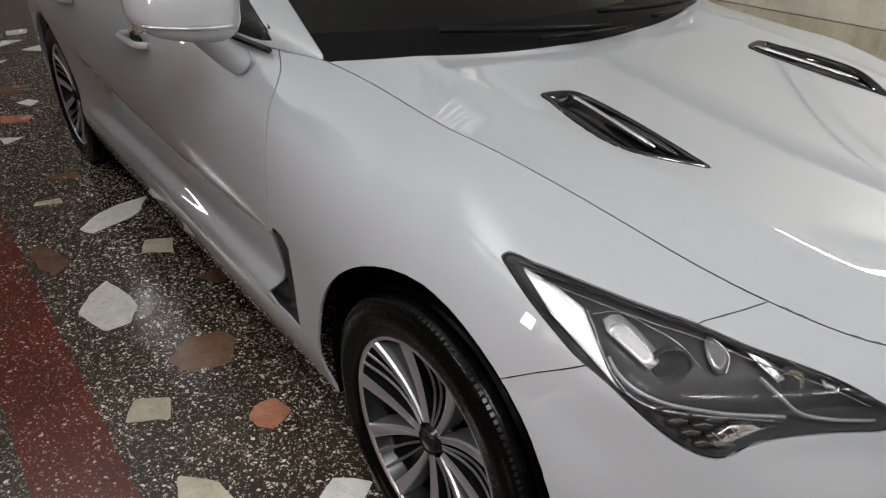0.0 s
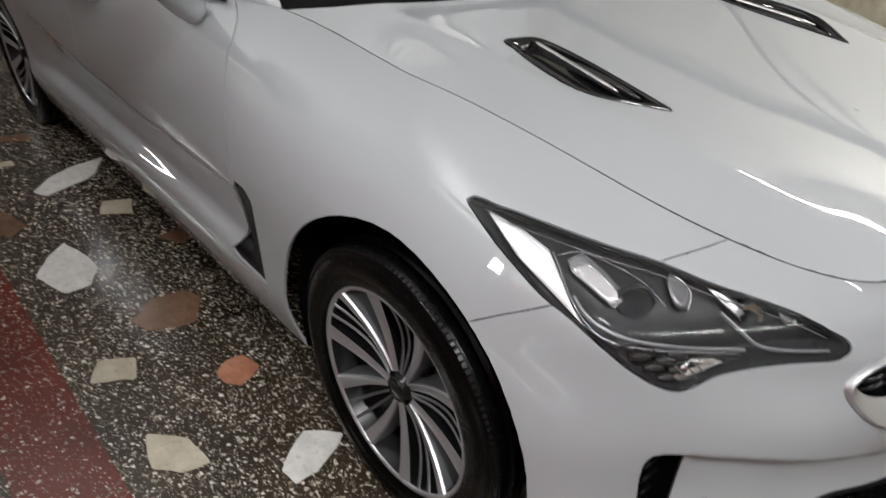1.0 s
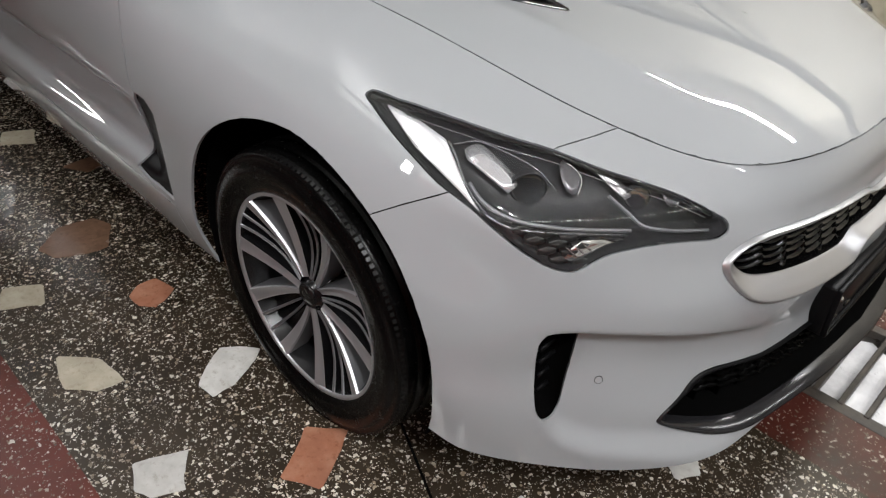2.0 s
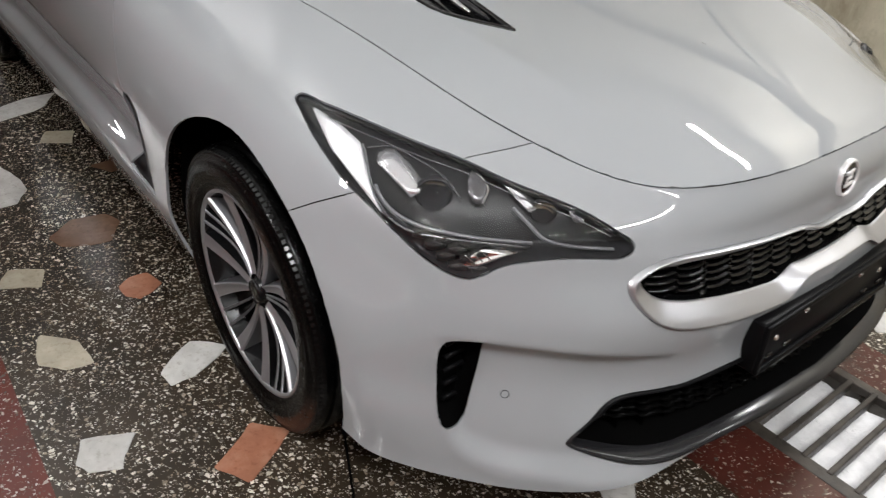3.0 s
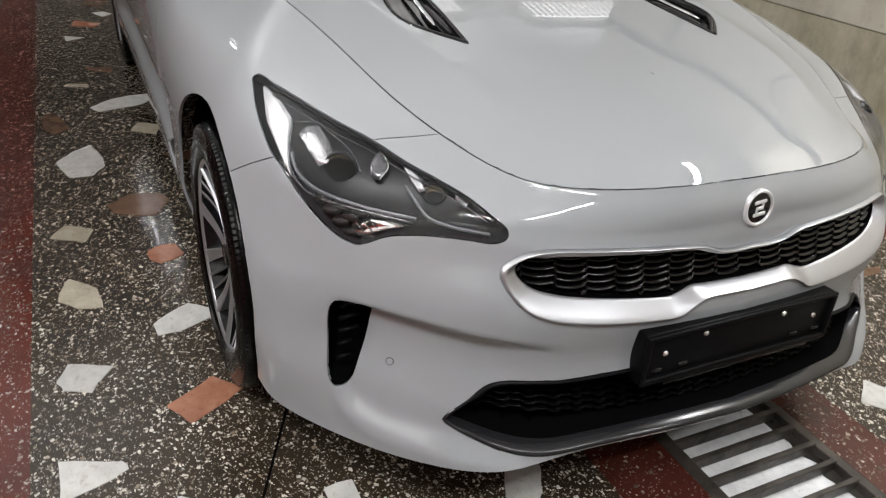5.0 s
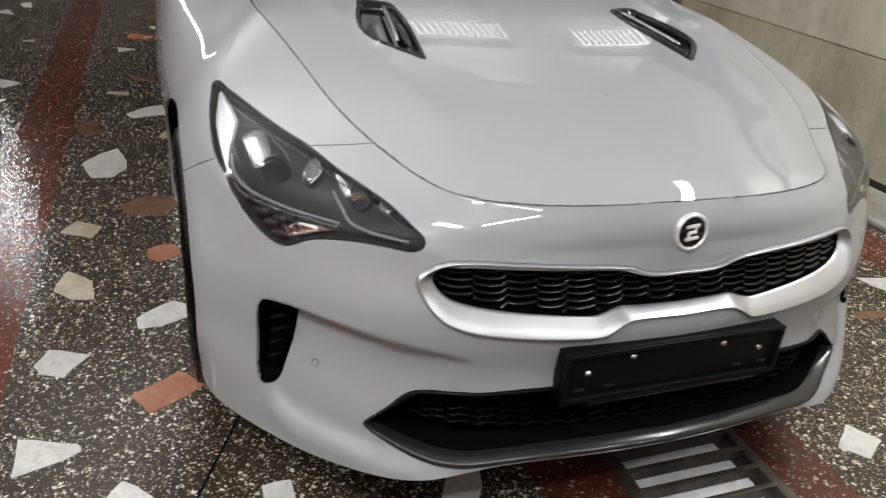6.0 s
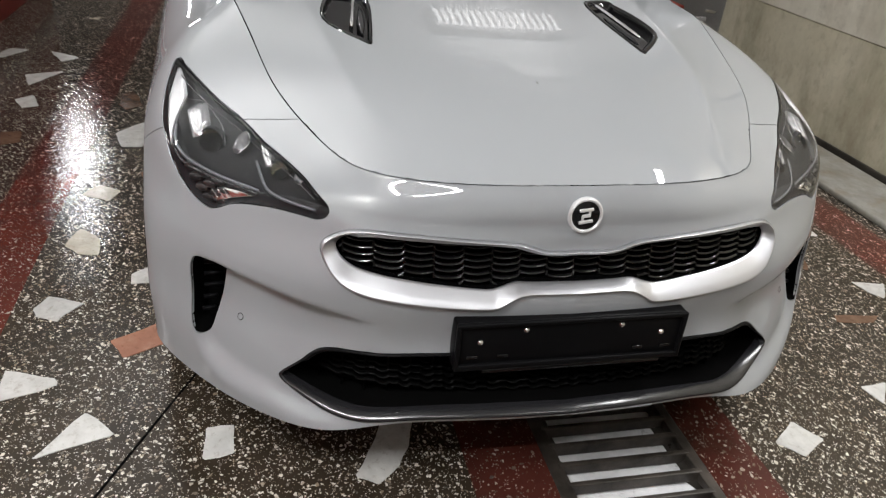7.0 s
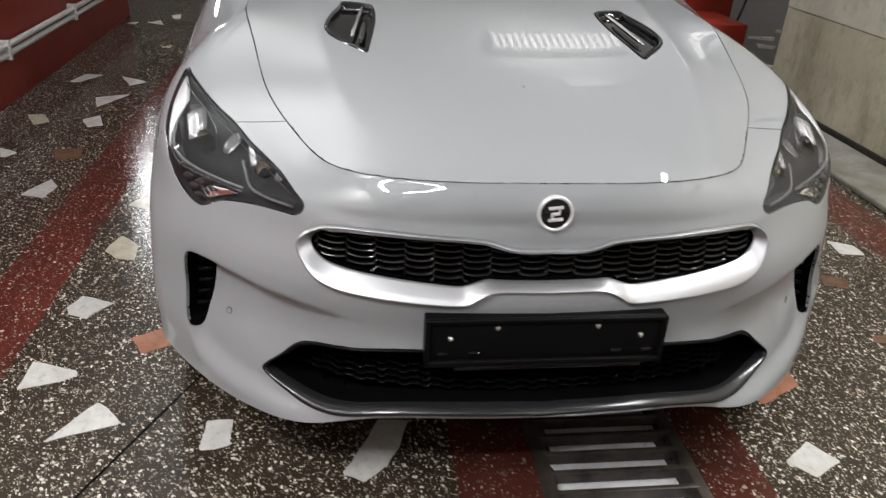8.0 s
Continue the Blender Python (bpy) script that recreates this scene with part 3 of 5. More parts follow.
def flank_sheet():
    flip = np.array([1, -1, 1])
    wide = np.concatenate([LINES[:, 2:0:-1] * flip, LINES, LINES[:, -2:-4:-1] * flip], 1)
    ku = np.r_[0, np.cumsum(np.linalg.norm(np.diff(LINES[3], axis=0), axis=1))]
    knots = np.r_[-ku[2:0:-1], ku, 2 * ku[-1] - ku[-2:-4:-1]]
    fine = np.concatenate([np.linspace(a, b, n, endpoint=False) for a, b, n in ((0, ku[6], 92), (ku[6], ku[8], 40), (ku[8], ku[12], 56), (ku[12], ku[16], 36))] + [ku[-1:]])
    rails = cubic(knots, np.moveaxis(wide, 1, 0), fine)
    kv = np.array([0, 0.06, 0.18, 0.28, 0.38, 0.49, 0.64])
    sheet = cubic(kv, np.moveaxis(rails, 1, 0), np.linspace(0, kv[-1], 97))
    for _ in range(40):
        sheet[1:-1, 1:-1] = 0.5 * sheet[1:-1, 1:-1] + 0.125 * (sheet[:-2, 1:-1] + sheet[2:, 1:-1] + sheet[1:-1, :-2] + sheet[1:-1, 2:])
    sheet[:, 0, 1] = sheet[:, -1, 1] = 0
    # the hollow between the air slot and the lower intake, under a crease and over a flared lip
    for row in sheet:
        for p in row:
            if p[0] < -0.45:
                ridge = float(np.interp(-p[0], [0.54, 0.63, 0.74, 0.9, 1.16, 1.65, 1.95, 2.4], [0.606, 0.604, 0.602, 0.602, 0.598, 0.612, 0.635, 0.67]))
                run = ease((-p[0] - 0.535) / 0.04) * ease((2.5 + p[0]) / 0.4)
                lean = min(max((ridge - p[2]) / (ridge - 0.45), 0.0), 1.0)
                p[1] -= run * 0.034 * lean**0.8 * ease((p[2] - 0.385) / 0.045)
                p[1] += run * 0.003 * ease((p[2] - ridge + 0.03) / 0.03) * (1 - ease((p[2] - ridge) / 0.12))
            if p[0] < 0.35:
                continue
            p[0] += 0.006 * ease((0.695 - p[2]) / 0.04) * ease((p[2] - 0.585) / 0.04) * ease((0.56 - p[1]) / 0.12)
            w, y, z = 0.6 * p[0] - 0.8 * p[1], p[1], p[2]
            crease = float(np.interp(w, [-0.3, -0.22, -0.12, -0.03, 0.1], [0.52, 0.519, 0.511, 0.500, 0.485]))
            flare = float(np.interp(w, [-0.3, -0.28, -0.26, -0.235, -0.18, -0.07, 0.0, 0.1], [0.36, 0.347, 0.31, 0.289, 0.27, 0.257, 0.243, 0.24]))
            fade = ease((w + 0.296) / 0.055) * ease((y - 0.38) / 0.17)
            top = ease((crease + 0.005 - z) / 0.026) * (1 - 0.45 * ease((crease - z) / 0.2))
            low = ease((z - flare + 0.012) / 0.05)
            push = fade * (0.005 * math.exp(-((z - flare + 0.008) / 0.028) ** 2) - 0.034 * top * low)
            p[0] += 0.8 * push
            p[1] += 0.6 * push
    return sheet


SHEET = flank_sheet()
body_bm = grid_mesh(SHEET)
bmesh.ops.recalc_face_normals(body_bm, faces=body_bm.faces)
SKIN = BVHTree.FromBMesh(body_bm)


def skin(origin, way, depth=0.0):
    """The place on the body that a line from outside meets, set in by depth along that line."""
    way = Vector(way).normalized()
    hit, normal, _, _ = SKIN.ray_cast(Vector(origin), way)
    if hit is None:
        hit, normal, _, _ = SKIN.find_nearest(Vector(origin) + way * 2.2)
    return hit + way * depth


def on_nose(y, z, depth=0.0):
    return skin((3, y, z), (-1, 0, 0), depth)


def on_side(x, z, depth=0.0):
    return skin((x, 3, z), (0, -1, 0), depth)


SLANT = (0.6, -0.8)


def on_corner(w, z, depth=0.0):
    """w runs along the corner from the flank to the nose."""
    base = Vector((SLANT[0] * w, SLANT[1] * w, z)) + 3 * Vector((0.8, 0.6, 0))
    return skin(base, (-0.8, -0.6, 0), depth)


AXES = {"nose": (Vector((0, 1, 0)), lambda c: c.x > 0.3), "side": (Vector((1, 0, 0)), lambda c: c.y > 0.3), "corner": (Vector((0.6, -0.8, 0)), lambda c: c.x > -0.2)}


def score(bm, line, view, closed=True):
    """Cuts the sheet's faces along a line drawn on it from one side."""
    axis, near = AXES[view]
    lo, hi = np.min(line, 0) - 0.002, np.max(line, 0) + 0.002

    def span(f):
        ps = [(axis.dot(v.co), v.co.z) for v in f.verts]
        us, zs = [p[0] for p in ps], [p[1] for p in ps]
        return min(us), max(us), min(zs), max(zs)

    faces = {}
    for f in bm.faces:
        if near(f.calc_center_median()):
            s = span(f)
            if s[1] > lo[0] and s[0] < hi[0] and s[3] > lo[1] and s[2] < hi[1]:
                faces[f] = s
    pairs = list(zip(line, line[1:] + line[:1] if closed else line[1:]))
    for a, b in pairs:
        u0, u1, z0, z1 = min(a[0], b[0]), max(a[0], b[0]), min(a[1], b[1]), max(a[1], b[1])
        chosen = [f for f, s in faces.items() if s[1] > u0 and s[0] < u1 and s[3] > z0 and s[2] < z1]
        if not chosen:
            continue
        d = axis * (b[0] - a[0]) + Vector((0, 0, b[1] - a[1]))
        side_on = Vector((0, 0, 1)).cross(axis)
        normal = d.cross(side_on).normalized()
        geom = list({e for f in chosen for e in f.edges}) + chosen
        got = bmesh.ops.bisect_plane(bm, geom=geom, dist=1e-6, plane_co=axis * a[0] + Vector((0, 0, a[1])), plane_no=normal)
        for g in got["geom"]:
            if isinstance(g, bmesh.types.BMFace):
                faces[g] = span(g)
        for f in [f for f in faces if not f.is_valid]:
            del faces[f]


def inside(p, line):
    odd = False
    for (x0, y0), (x1, y1) in zip(line, line[1:] + line[:1]):
        if (y0 > p[1]) != (y1 > p[1]) and p[0] < (x1 - x0) * (p[1] - y0) / (y1 - y0) + x0:
            odd = not odd
    return odd


def smooth_line(points, n=6, closed=True):
    return [tuple(p) for p in catmull(points, n, closed)]


def arc_line(cx, cz, r, n=56):
    return [(cx + r * math.cos(2 * math.pi * k / n), cz + r * math.sin(2 * math.pi * k / n)) for k in range(n)]


def corner_w(x, y):
    return SLANT[0] * x + SLANT[1] * y


LAMP_LINE = smooth_line([
    (-0.563, 0.817), (-0.550, 0.824), (-0.512, 0.820), (-0.484, 0.817), (-0.42, 0.806), (-0.337, 0.789), (-0.265, 0.774), (-0.194, 0.755), (-0.13, 0.741), (-0.07, 0.726), (-0.02, 0.706), (0.006, 0.691),
    (0.008, 0.677), (-0.010, 0.666), (-0.05, 0.665), (-0.105, 0.664), (-0.16, 0.659), (-0.201, 0.651), (-0.238, 0.634), (-0.256, 0.629), (-0.288, 0.636), (-0.331, 0.658), (-0.374, 0.688), (-0.415, 0.717),
    (-0.461, 0.740), (-0.486, 0.757), (-0.525, 0.784), (-0.55, 0.805)], 4)
SLOT_LINE = smooth_line([(-0.295, 0.503), (-0.281, 0.517), (-0.25, 0.519), (-0.221, 0.519), (-0.225, 0.485), (-0.229, 0.452), (-0.240, 0.390), (-0.249, 0.350), (-0.259, 0.338), (-0.280, 0.338), (-0.290, 0.352), (-0.298, 0.43)], 4)
GRILLE_HALF = [(0.0, 0.637), (0.05, 0.637), (0.084, 0.641), (0.115, 0.652), (0.139, 0.657), (0.252, 0.665), (0.356, 0.668), (0.446, 0.663), (0.485, 0.645), (0.507, 0.622), (0.503, 0.597),
               (0.476, 0.562), (0.437, 0.545), (0.376, 0.537), (0.301, 0.531), (0.213, 0.526), (0.167, 0.528), (0.150, 0.539), (0.122, 0.553), (0.10, 0.557), (0.05, 0.557), (0.0, 0.557)]
GRILLE_INNER = [(0.0, 0.629), (0.05, 0.629), (0.080, 0.632), (0.114, 0.641), (0.138, 0.648), (0.251, 0.655), (0.356, 0.657), (0.425, 0.654), (0.456, 0.644), (0.477, 0.624), (0.474, 0.609),
                (0.453, 0.590), (0.416, 0.580), (0.355, 0.572), (0.269, 0.563), (0.205, 0.557), (0.178, 0.556), (0.157, 0.561), (0.127, 0.570), (0.10, 0.569), (0.05, 0.568), (0.0, 0.568)]
INTAKE_HALF = [(0.0, 0.420), (0.247, 0.417), (0.353, 0.411), (0.45, 0.400), (0.508, 0.385), (0.548, 0.352), (0.590, 0.315), (0.592, 0.306), (0.572, 0.292), (0.53, 0.272), (0.48, 0.260), (0.43, 0.258), (0.38, 0.266),
               (0.29, 0.281), (0.15, 0.289), (0.0, 0.291)]
INTAKE_INNER = [(0.0, 0.415), (0.247, 0.412), (0.353, 0.406), (0.447, 0.395), (0.503, 0.380), (0.542, 0.348), (0.581, 0.315), (0.574, 0.307), (0.55, 0.297), (0.505, 0.283), (0.46, 0.276), (0.415, 0.277), (0.37, 0.284),
                (0.285, 0.298), (0.15, 0.306), (0.0, 0.308)]
DOOR_SEAM = smooth_line([(-0.78, 0.985), (-0.745, 0.966), (-0.693, 0.939), (-0.660, 0.912), (-0.632, 0.878), (-0.593, 0.827), (-0.570, 0.758), (-0.562, 0.691), (-0.562, 0.64), (-0.548, 0.615)], 3, False)
FENDER_LINE = [(0.215, 0.63), (0.23, 0.657), (0.282, 0.691), (0.34, 0.726), (0.40, 0.76), (0.42, 0.7775), (0.442, 0.7855), (0.463, 0.795), (0.463, 1.2), (-0.78, 1.2)] + DOOR_SEAM + [(-0.56, 0.42), (-0.56, 0.30), (-0.56, 0.1), (0.0, 0.1), (0.0, 0.4)]
BLADE_LINE = [(-0.548, 0.618), (-0.507, 0.614), (-0.478, 0.59), (-0.480, 0.522), (-0.482, 0.432), (-0.467, 0.366), (-0.535, 0.372), (-0.60, 0.372), (-0.648, 0.382), (-0.632, 0.405), (-0.610, 0.45), (-0.598, 0.50), (-0.580, 0.565)]
DOOR_LINE = [(-0.78, 1.2)] + DOOR_SEAM + [(-0.56, 0.42), (-0.56, 0.359), (-1.66, 0.362), (-1.66, 0.9), (-1.66, 1.2)]
REAR_DOOR_LINE = [(-1.66, 1.2), (-1.66, 0.9), (-1.66, 0.362), (-2.36, 0.362), (-2.46, 0.5), (-2.56, 0.72), (-2.6, 0.9), (-2.55, 1.2)]
ARCH_FRONT, ARCH_REAR = arc_line(0.005, 0.338, 0.388), arc_line(-2.906, 0.338, 0.385)
SILL_LINE = [(-0.45, 0.1), (-0.47, 0.35), (-0.6, 0.36), (-2.55, 0.362), (-2.55, 0.1)]


def lifted(faces):
    """A mesh of its own from some faces of another."""
    out, known = bmesh.new(), {}
    for f in faces:
        for v in f.verts:
            if v not in known:
                known[v] = out.verts.new(v.co)
        try:
            out.faces.new([known[v] for v in f.verts])
        except ValueError:
            pass
    return out


def outward(bm, toward=Vector((0, 1, 0))):
    bmesh.ops.recalc_face_normals(bm, faces=bm.faces)
    total = sum((f.normal.dot(toward) * f.calc_area() for f in bm.faces), 0.0)
    if total < 0:
        bmesh.ops.reverse_faces(bm, faces=bm.faces)
    bm.normal_update()


def folded(bm, gap=0.0009, depth=0.014, keep_centre=True, tree=None):
    """Draws a panel's rim in by the gap and folds it inward."""
    bmesh.ops.remove_doubles(bm, verts=bm.verts, dist=0.0011)
    bmesh.ops.dissolve_degenerate(bm, dist=0.0003, edges=bm.edges)
    bm.normal_update()
    rim = [e for e in bm.edges if len(e.link_faces) == 1 and not (keep_centre and all(abs(v.co.y) < 1e-4 for v in e.verts))]
    pull = {}
    for e in rim:
        f = e.link_faces[0]
        d = (e.verts[1].co - e.verts[0].co).normalized()
        t = f.normal.cross(d)
        if t.dot(f.calc_center_median() - e.verts[0].co) < 0:
            t = -t
        for v in e.verts:
            pull[v] = pull.get(v, Vector()) + t
    normals = {}
    for v in pull:
        n = sum((f.normal * f.calc_area() for f in v.link_faces), Vector())
        for o in (e.other_vert(v) for e in v.link_edges):
            n += sum((f.normal * f.calc_area() for f in o.link_faces), Vector())
        if tree is not None:
            m = tree.find_nearest(v.co)[1]
            n = m if m.dot(n) > 0 else -m
        normals[v] = n.normalized()
    for v, t in pull.items():
        if abs(v.co.y) < 1e-4:
            t.y = 0
        if t.length > 1e-6:
            v.co += t.normalized() * gap
    for e in rim:
        e.smooth = False
    made = bmesh.ops.extrude_edge_only(bm, edges=rim)["geom"]
    for g in made:
        if isinstance(g, bmesh.types.BMVert):
            for e in g.link_edges:
                o = e.other_vert(g)
                if o in normals:
                    g.co -= normals[o] * depth
                    break
    return bm


def both(bm):
    """The mesh with its mirror image, sewn along y = 0."""
    bm = joined(bm.copy(), mirrored(bm))
    bmesh.ops.remove_doubles(bm, verts=[v for v in bm.verts if abs(v.co.y) < 2e-4], dist=4e-4)
    return bm


def panel_pair(name, bm, material, parent, label=""):
    """The panel on both flanks, as two parts."""
    other = mirrored(bm)
    return part(name, bm, material, parent, label), part(name, other, material, parent, label)


def smooth_normal(tree, corners, normals, p):
    """The rounded normal of a sheet at the place nearest to p."""
    q, n, i, _ = tree.find_nearest(p)
    out = Vector()
    for c in corners[i]:
        out += normals[c[1]] / ((c[0] - q).length_squared + 1e-7)
    return out.normalized()


def sheet_normals(me, source):
    """Gives a panel the normals of the sheet that it was cut from; its folded rims keep their own."""
    tree, corners, normals = source
    known, loops = {}, [None] * len(me.loops)
    for poly in me.polygons:
        for k, v in zip(poly.loop_indices, poly.vertices):
            if v not in known:
                co = me.vertices[v].co
                n = smooth_normal(tree, corners, normals, Vector((co.x, abs(co.y), co.z)))
                known[v] = Vector((n.x, -n.y if co.y < 0 else n.y, n.z))
            n = known[v]
            d = n.dot(poly.normal)
            loops[k] = (n if d > 0 else -n) if abs(d) > 0.75 else poly.normal.copy()
    me.normals_split_custom_set(loops)


def sheet_source(bm, toward):
    """What sheet_normals needs of a whole sheet."""
    outward(bm, toward)
    bm.verts.index_update()
    bm.faces.index_update()
    return BVHTree.FromBMesh(bm), [[(v.co.copy(), v.index) for v in f.verts] for f in bm.faces], [v.normal.copy() for v in bm.verts]


def keep_normals(name, bm, material, parent, label="", source=None):
    me = bpy.data.meshes.new(name)
    for f in bm.faces:
        f.smooth = True
    bm.to_mesh(me)
    bm.free()
    if source is not None:
        sheet_normals(me, source)
    me.materials.append(material)
    ob = new(name, me)
    ob.parent = parent
    if label:
        tagged(ob, label)
    return ob


BODY_SOURCE = sheet_source(body_bm, Vector((0.3, 1, 0.2)))
car = empty("car", "light silver fastback car, freshly washed, parked over a drain", "car")

grille_cut = smooth_line(GRILLE_HALF, 3, False) + [(-0.05, 0.557), (-0.05, 0.637)]
intake_cut = smooth_line(INTAKE_HALF, 4, False) + [(-0.05, 0.291), (-0.05, 0.420)]
for line, view in ((ARCH_FRONT, "side"), (ARCH_REAR, "side"), (LAMP_LINE, "corner"), (SLOT_LINE, "corner"), (grille_cut, "nose"), (intake_cut, "nose"),
                   (BLADE_LINE, "side"), (FENDER_LINE, "side"), (DOOR_LINE, "side"), (REAR_DOOR_LINE, "side"), (SILL_LINE, "side")):
    score(body_bm, line, view)

panels = {}
for f in body_bm.faces:
    c = f.calc_center_median()
    side, nose, corner = (c.x, c.z), (c.y, c.z), (corner_w(c.x, c.y), c.z)
    if inside(side, ARCH_FRONT) or inside(side, ARCH_REAR):
        kind = None
    elif c.x > -0.1 and inside(corner, LAMP_LINE):
        kind = "lamp"
    elif c.x > 0.3 and inside(corner, SLOT_LINE):
        kind = "slot"
    elif c.x > 0.45 and inside(nose, grille_cut):
        kind = "grille"
    elif c.x > 0.45 and inside(nose, intake_cut):
        kind = "intake"
    elif inside(side, BLADE_LINE):
        kind = "blade"
    elif inside(side, SILL_LINE):
        kind = "sill"
    elif inside(side, FENDER_LINE):
        kind = "fender"
    elif inside(side, DOOR_LINE):
        kind = "front_door"
    elif inside(side, REAR_DOOR_LINE):
        kind = "rear_door"
    elif c.x > -0.3:
        kind = "bumper"
    else:
        kind = "quarter"
    panels.setdefault(kind, []).append(f)

sheets = {}
for kind, faces in panels.items():
    if kind:
        sheets[kind] = lifted(faces)
        outward(sheets[kind], Vector((0.3, 1, 0.2)) if kind != "bumper" else Vector((1, 0.6, 0.1)))

for kind, name in (("fender", "front_fender"), ("front_door", "front_door"), ("rear_door", "rear_door"), ("sill", "side_sill")):
    bm = folded(sheets[kind], gap=0.003 if kind == "sill" else 0.0013, depth=0.007, tree=SKIN)
    other = mirrored(bm)
    keep_normals(name, bm, PAINT, car, source=BODY_SOURCE)
    keep_normals(name, other, PAINT, car, source=BODY_SOURCE)
keep_normals("front_bumper", both(folded(sheets["bumper"], depth=0.008, tree=SKIN)), PAINT, car, source=BODY_SOURCE)
keep_normals("rear_body", both(folded(sheets["quarter"], tree=SKIN)), PAINT, car, source=BODY_SOURCE)
# blade behind the front wheel
bm = sheets["blade"]
bmesh.ops.translate(bm, verts=bm.verts, vec=(0, -0.008, 0))
panel_pair("fender_vent_blade", bm, BLACK, car, "dark fender vent insert")


# ---- hood ----
FRONT_EDGE = SHEET[-1]
seam_curve = [tuple(p) for p in FRONT_EDGE if p[0] > -0.66]
seam_curve = seam_curve[:next((i for i, p in enumerate(seam_curve) if p[0] < -0.63), len(seam_curve))][::-1]
SEAM = np.array(seam_curve)
CENTRE_X = np.array([-0.45, -0.40, -0.18, 0.0, 0.2, 0.4, 0.55, 0.65, 0.70, 0.735])
CENTRE_Z = np.array([0.966, 0.960, 0.935, 0.914, 0.890, 0.862, 0.831, 0.803, 0.785, 0.7645])


def hood_height(x, y):
    ys, zs = float(np.interp(x, SEAM[:, 0], SEAM[:, 1])), float(np.interp(x, SEAM[:, 0], SEAM[:, 2]))
    zc = float(cubic(CENTRE_X, CENTRE_Z, np.array([x]))[0])
    t = min(abs(y) / max(ys, 1e-3), 1.0)
    s = max(0.0, (t - 0.74) / 0.26)
    lip = s * s / (s + 0.10) * 1.10
    sharp = 1 - ease((x - 0.2) / 0.45)
    off = abs(y) - float(np.interp(x, [-0.3, 0.0, 0.2, 0.32, 0.42, 0.53], [0.515, 0.488, 0.460, 0.442, 0.422, 0.39]))
    rib = 0.0055 * math.exp(-(math.sqrt(off * off + 0.009**2)) / (0.05 if off < 0 else 0.03)) * ease((x + 0.46) / 0.12) * ease((0.62 - x) / 0.2)
    return rib + zc - (zc - zs) * (0.25 * t * t + 0.75 * (lip * sharp + t**3.5 * (1 - sharp)))


def hood_sheet():
    rows, nt = [], 80
    for k, (xs, ys, zs) in enumerate(SEAM):
        s = k / (len(SEAM) - 1)
        xc = -0.41 + s * (0.40 + 0.41)
        row = []
        for j in range(nt + 1):
            t = math.sin(j / nt * math.pi / 2)
            bend = t**2.4 * (1 - s) + t * s
            x, y = xc + (xs - xc) * bend, ys * t
            y = y if y > 0.0026 else 0.0
            row.append((x, y, zs if j == nt else hood_height(x, y)))
        rows.append(row)
    return np.array(rows)


hood_rows = hood_sheet()
hood_bm = grid_mesh(hood_rows)
bmesh.ops.recalc_face_normals(hood_bm, faces=hood_bm.faces)
HOOD = BVHTree.FromBMesh(hood_bm)
HOOD_SOURCE = sheet_source(hood_bm, Vector((0, 0, 1)))


def on_hood(x, y, lift=0.0):
    hit, _, _, _ = HOOD.ray_cast(Vector((x, max(y, 1e-3), 2)), Vector((0, 0, -1)))
    if hit is None:
        hit, _, _, _ = HOOD.find_nearest(Vector((x, y, 0.93)))
    return Vector((hit.x, y, hit.z + lift))


VENT_LINE = smooth_line([(-0.195, 0.415), (-0.19, 0.360), (-0.175, 0.334), (-0.12, 0.326), (-0.02, 0.329), (0.08, 0.339), (0.17, 0.350), (0.205, 0.356), (0.185, 0.374), (0.13, 0.420), (0.075, 0.452), (0.01, 0.458), (-0.09, 0.442), (-0.16, 0.422)], 4)


def score_plan(bm, line):
    """Cuts a sheet along a closed line seen from above."""
    faces = {f for f in bm.faces if -0.3 < f.calc_center_median().x < 0.32}
    for a, b in zip(line, line[1:] + line[:1]):
        lo = Vector((min(a[0], b[0]), min(a[1], b[1])))
        hi = Vector((max(a[0], b[0]), max(a[1], b[1])))
        chosen = [f for f in faces if f.is_valid and max(v.co.x for v in f.verts) > lo.x and min(v.co.x for v in f.verts) < hi.x and max(v.co.y for v in f.verts) > lo.y and min(v.co.y for v in f.verts) < hi.y]
        if not chosen:
            continue
        geom = list({e for f in chosen for e in f.edges}) + chosen
        got = bmesh.ops.bisect_plane(bm, geom=geom, dist=1e-6, plane_co=(a[0], a[1], 0), plane_no=Vector((b[1] - a[1], a[0] - b[0], 0)).normalized())
        faces |= {g for g in got["geom"] if isinstance(g, bmesh.types.BMFace)}
        faces = {f for f in faces if f.is_valid}


score_plan(hood_bm, VENT_LINE)
vent_faces, hood_faces = [], []
for f in hood_bm.faces:
    c = f.calc_center_median()
    (vent_faces if inside((c.x, c.y), VENT_LINE) else hood_faces).append(f)
hood_half = lifted(hood_faces)
outward(hood_half, Vector((0, 0, 1)))
hood = keep_normals("hood", both(folded(hood_half, gap=0.0028, depth=0.006, tree=HOOD)), PAINT, car, source=HOOD_SOURCE)


seal_pts = [(x, y, z - 0.0058) for x, y, z in seam_curve if x > -0.6]
for sgn in (1, -1):
    part("hood_seal", tube([(x, sgn * y, z) for x, y, z in seal_pts], 0.0030, 6), CAVITY, hood, "black rubber seal")


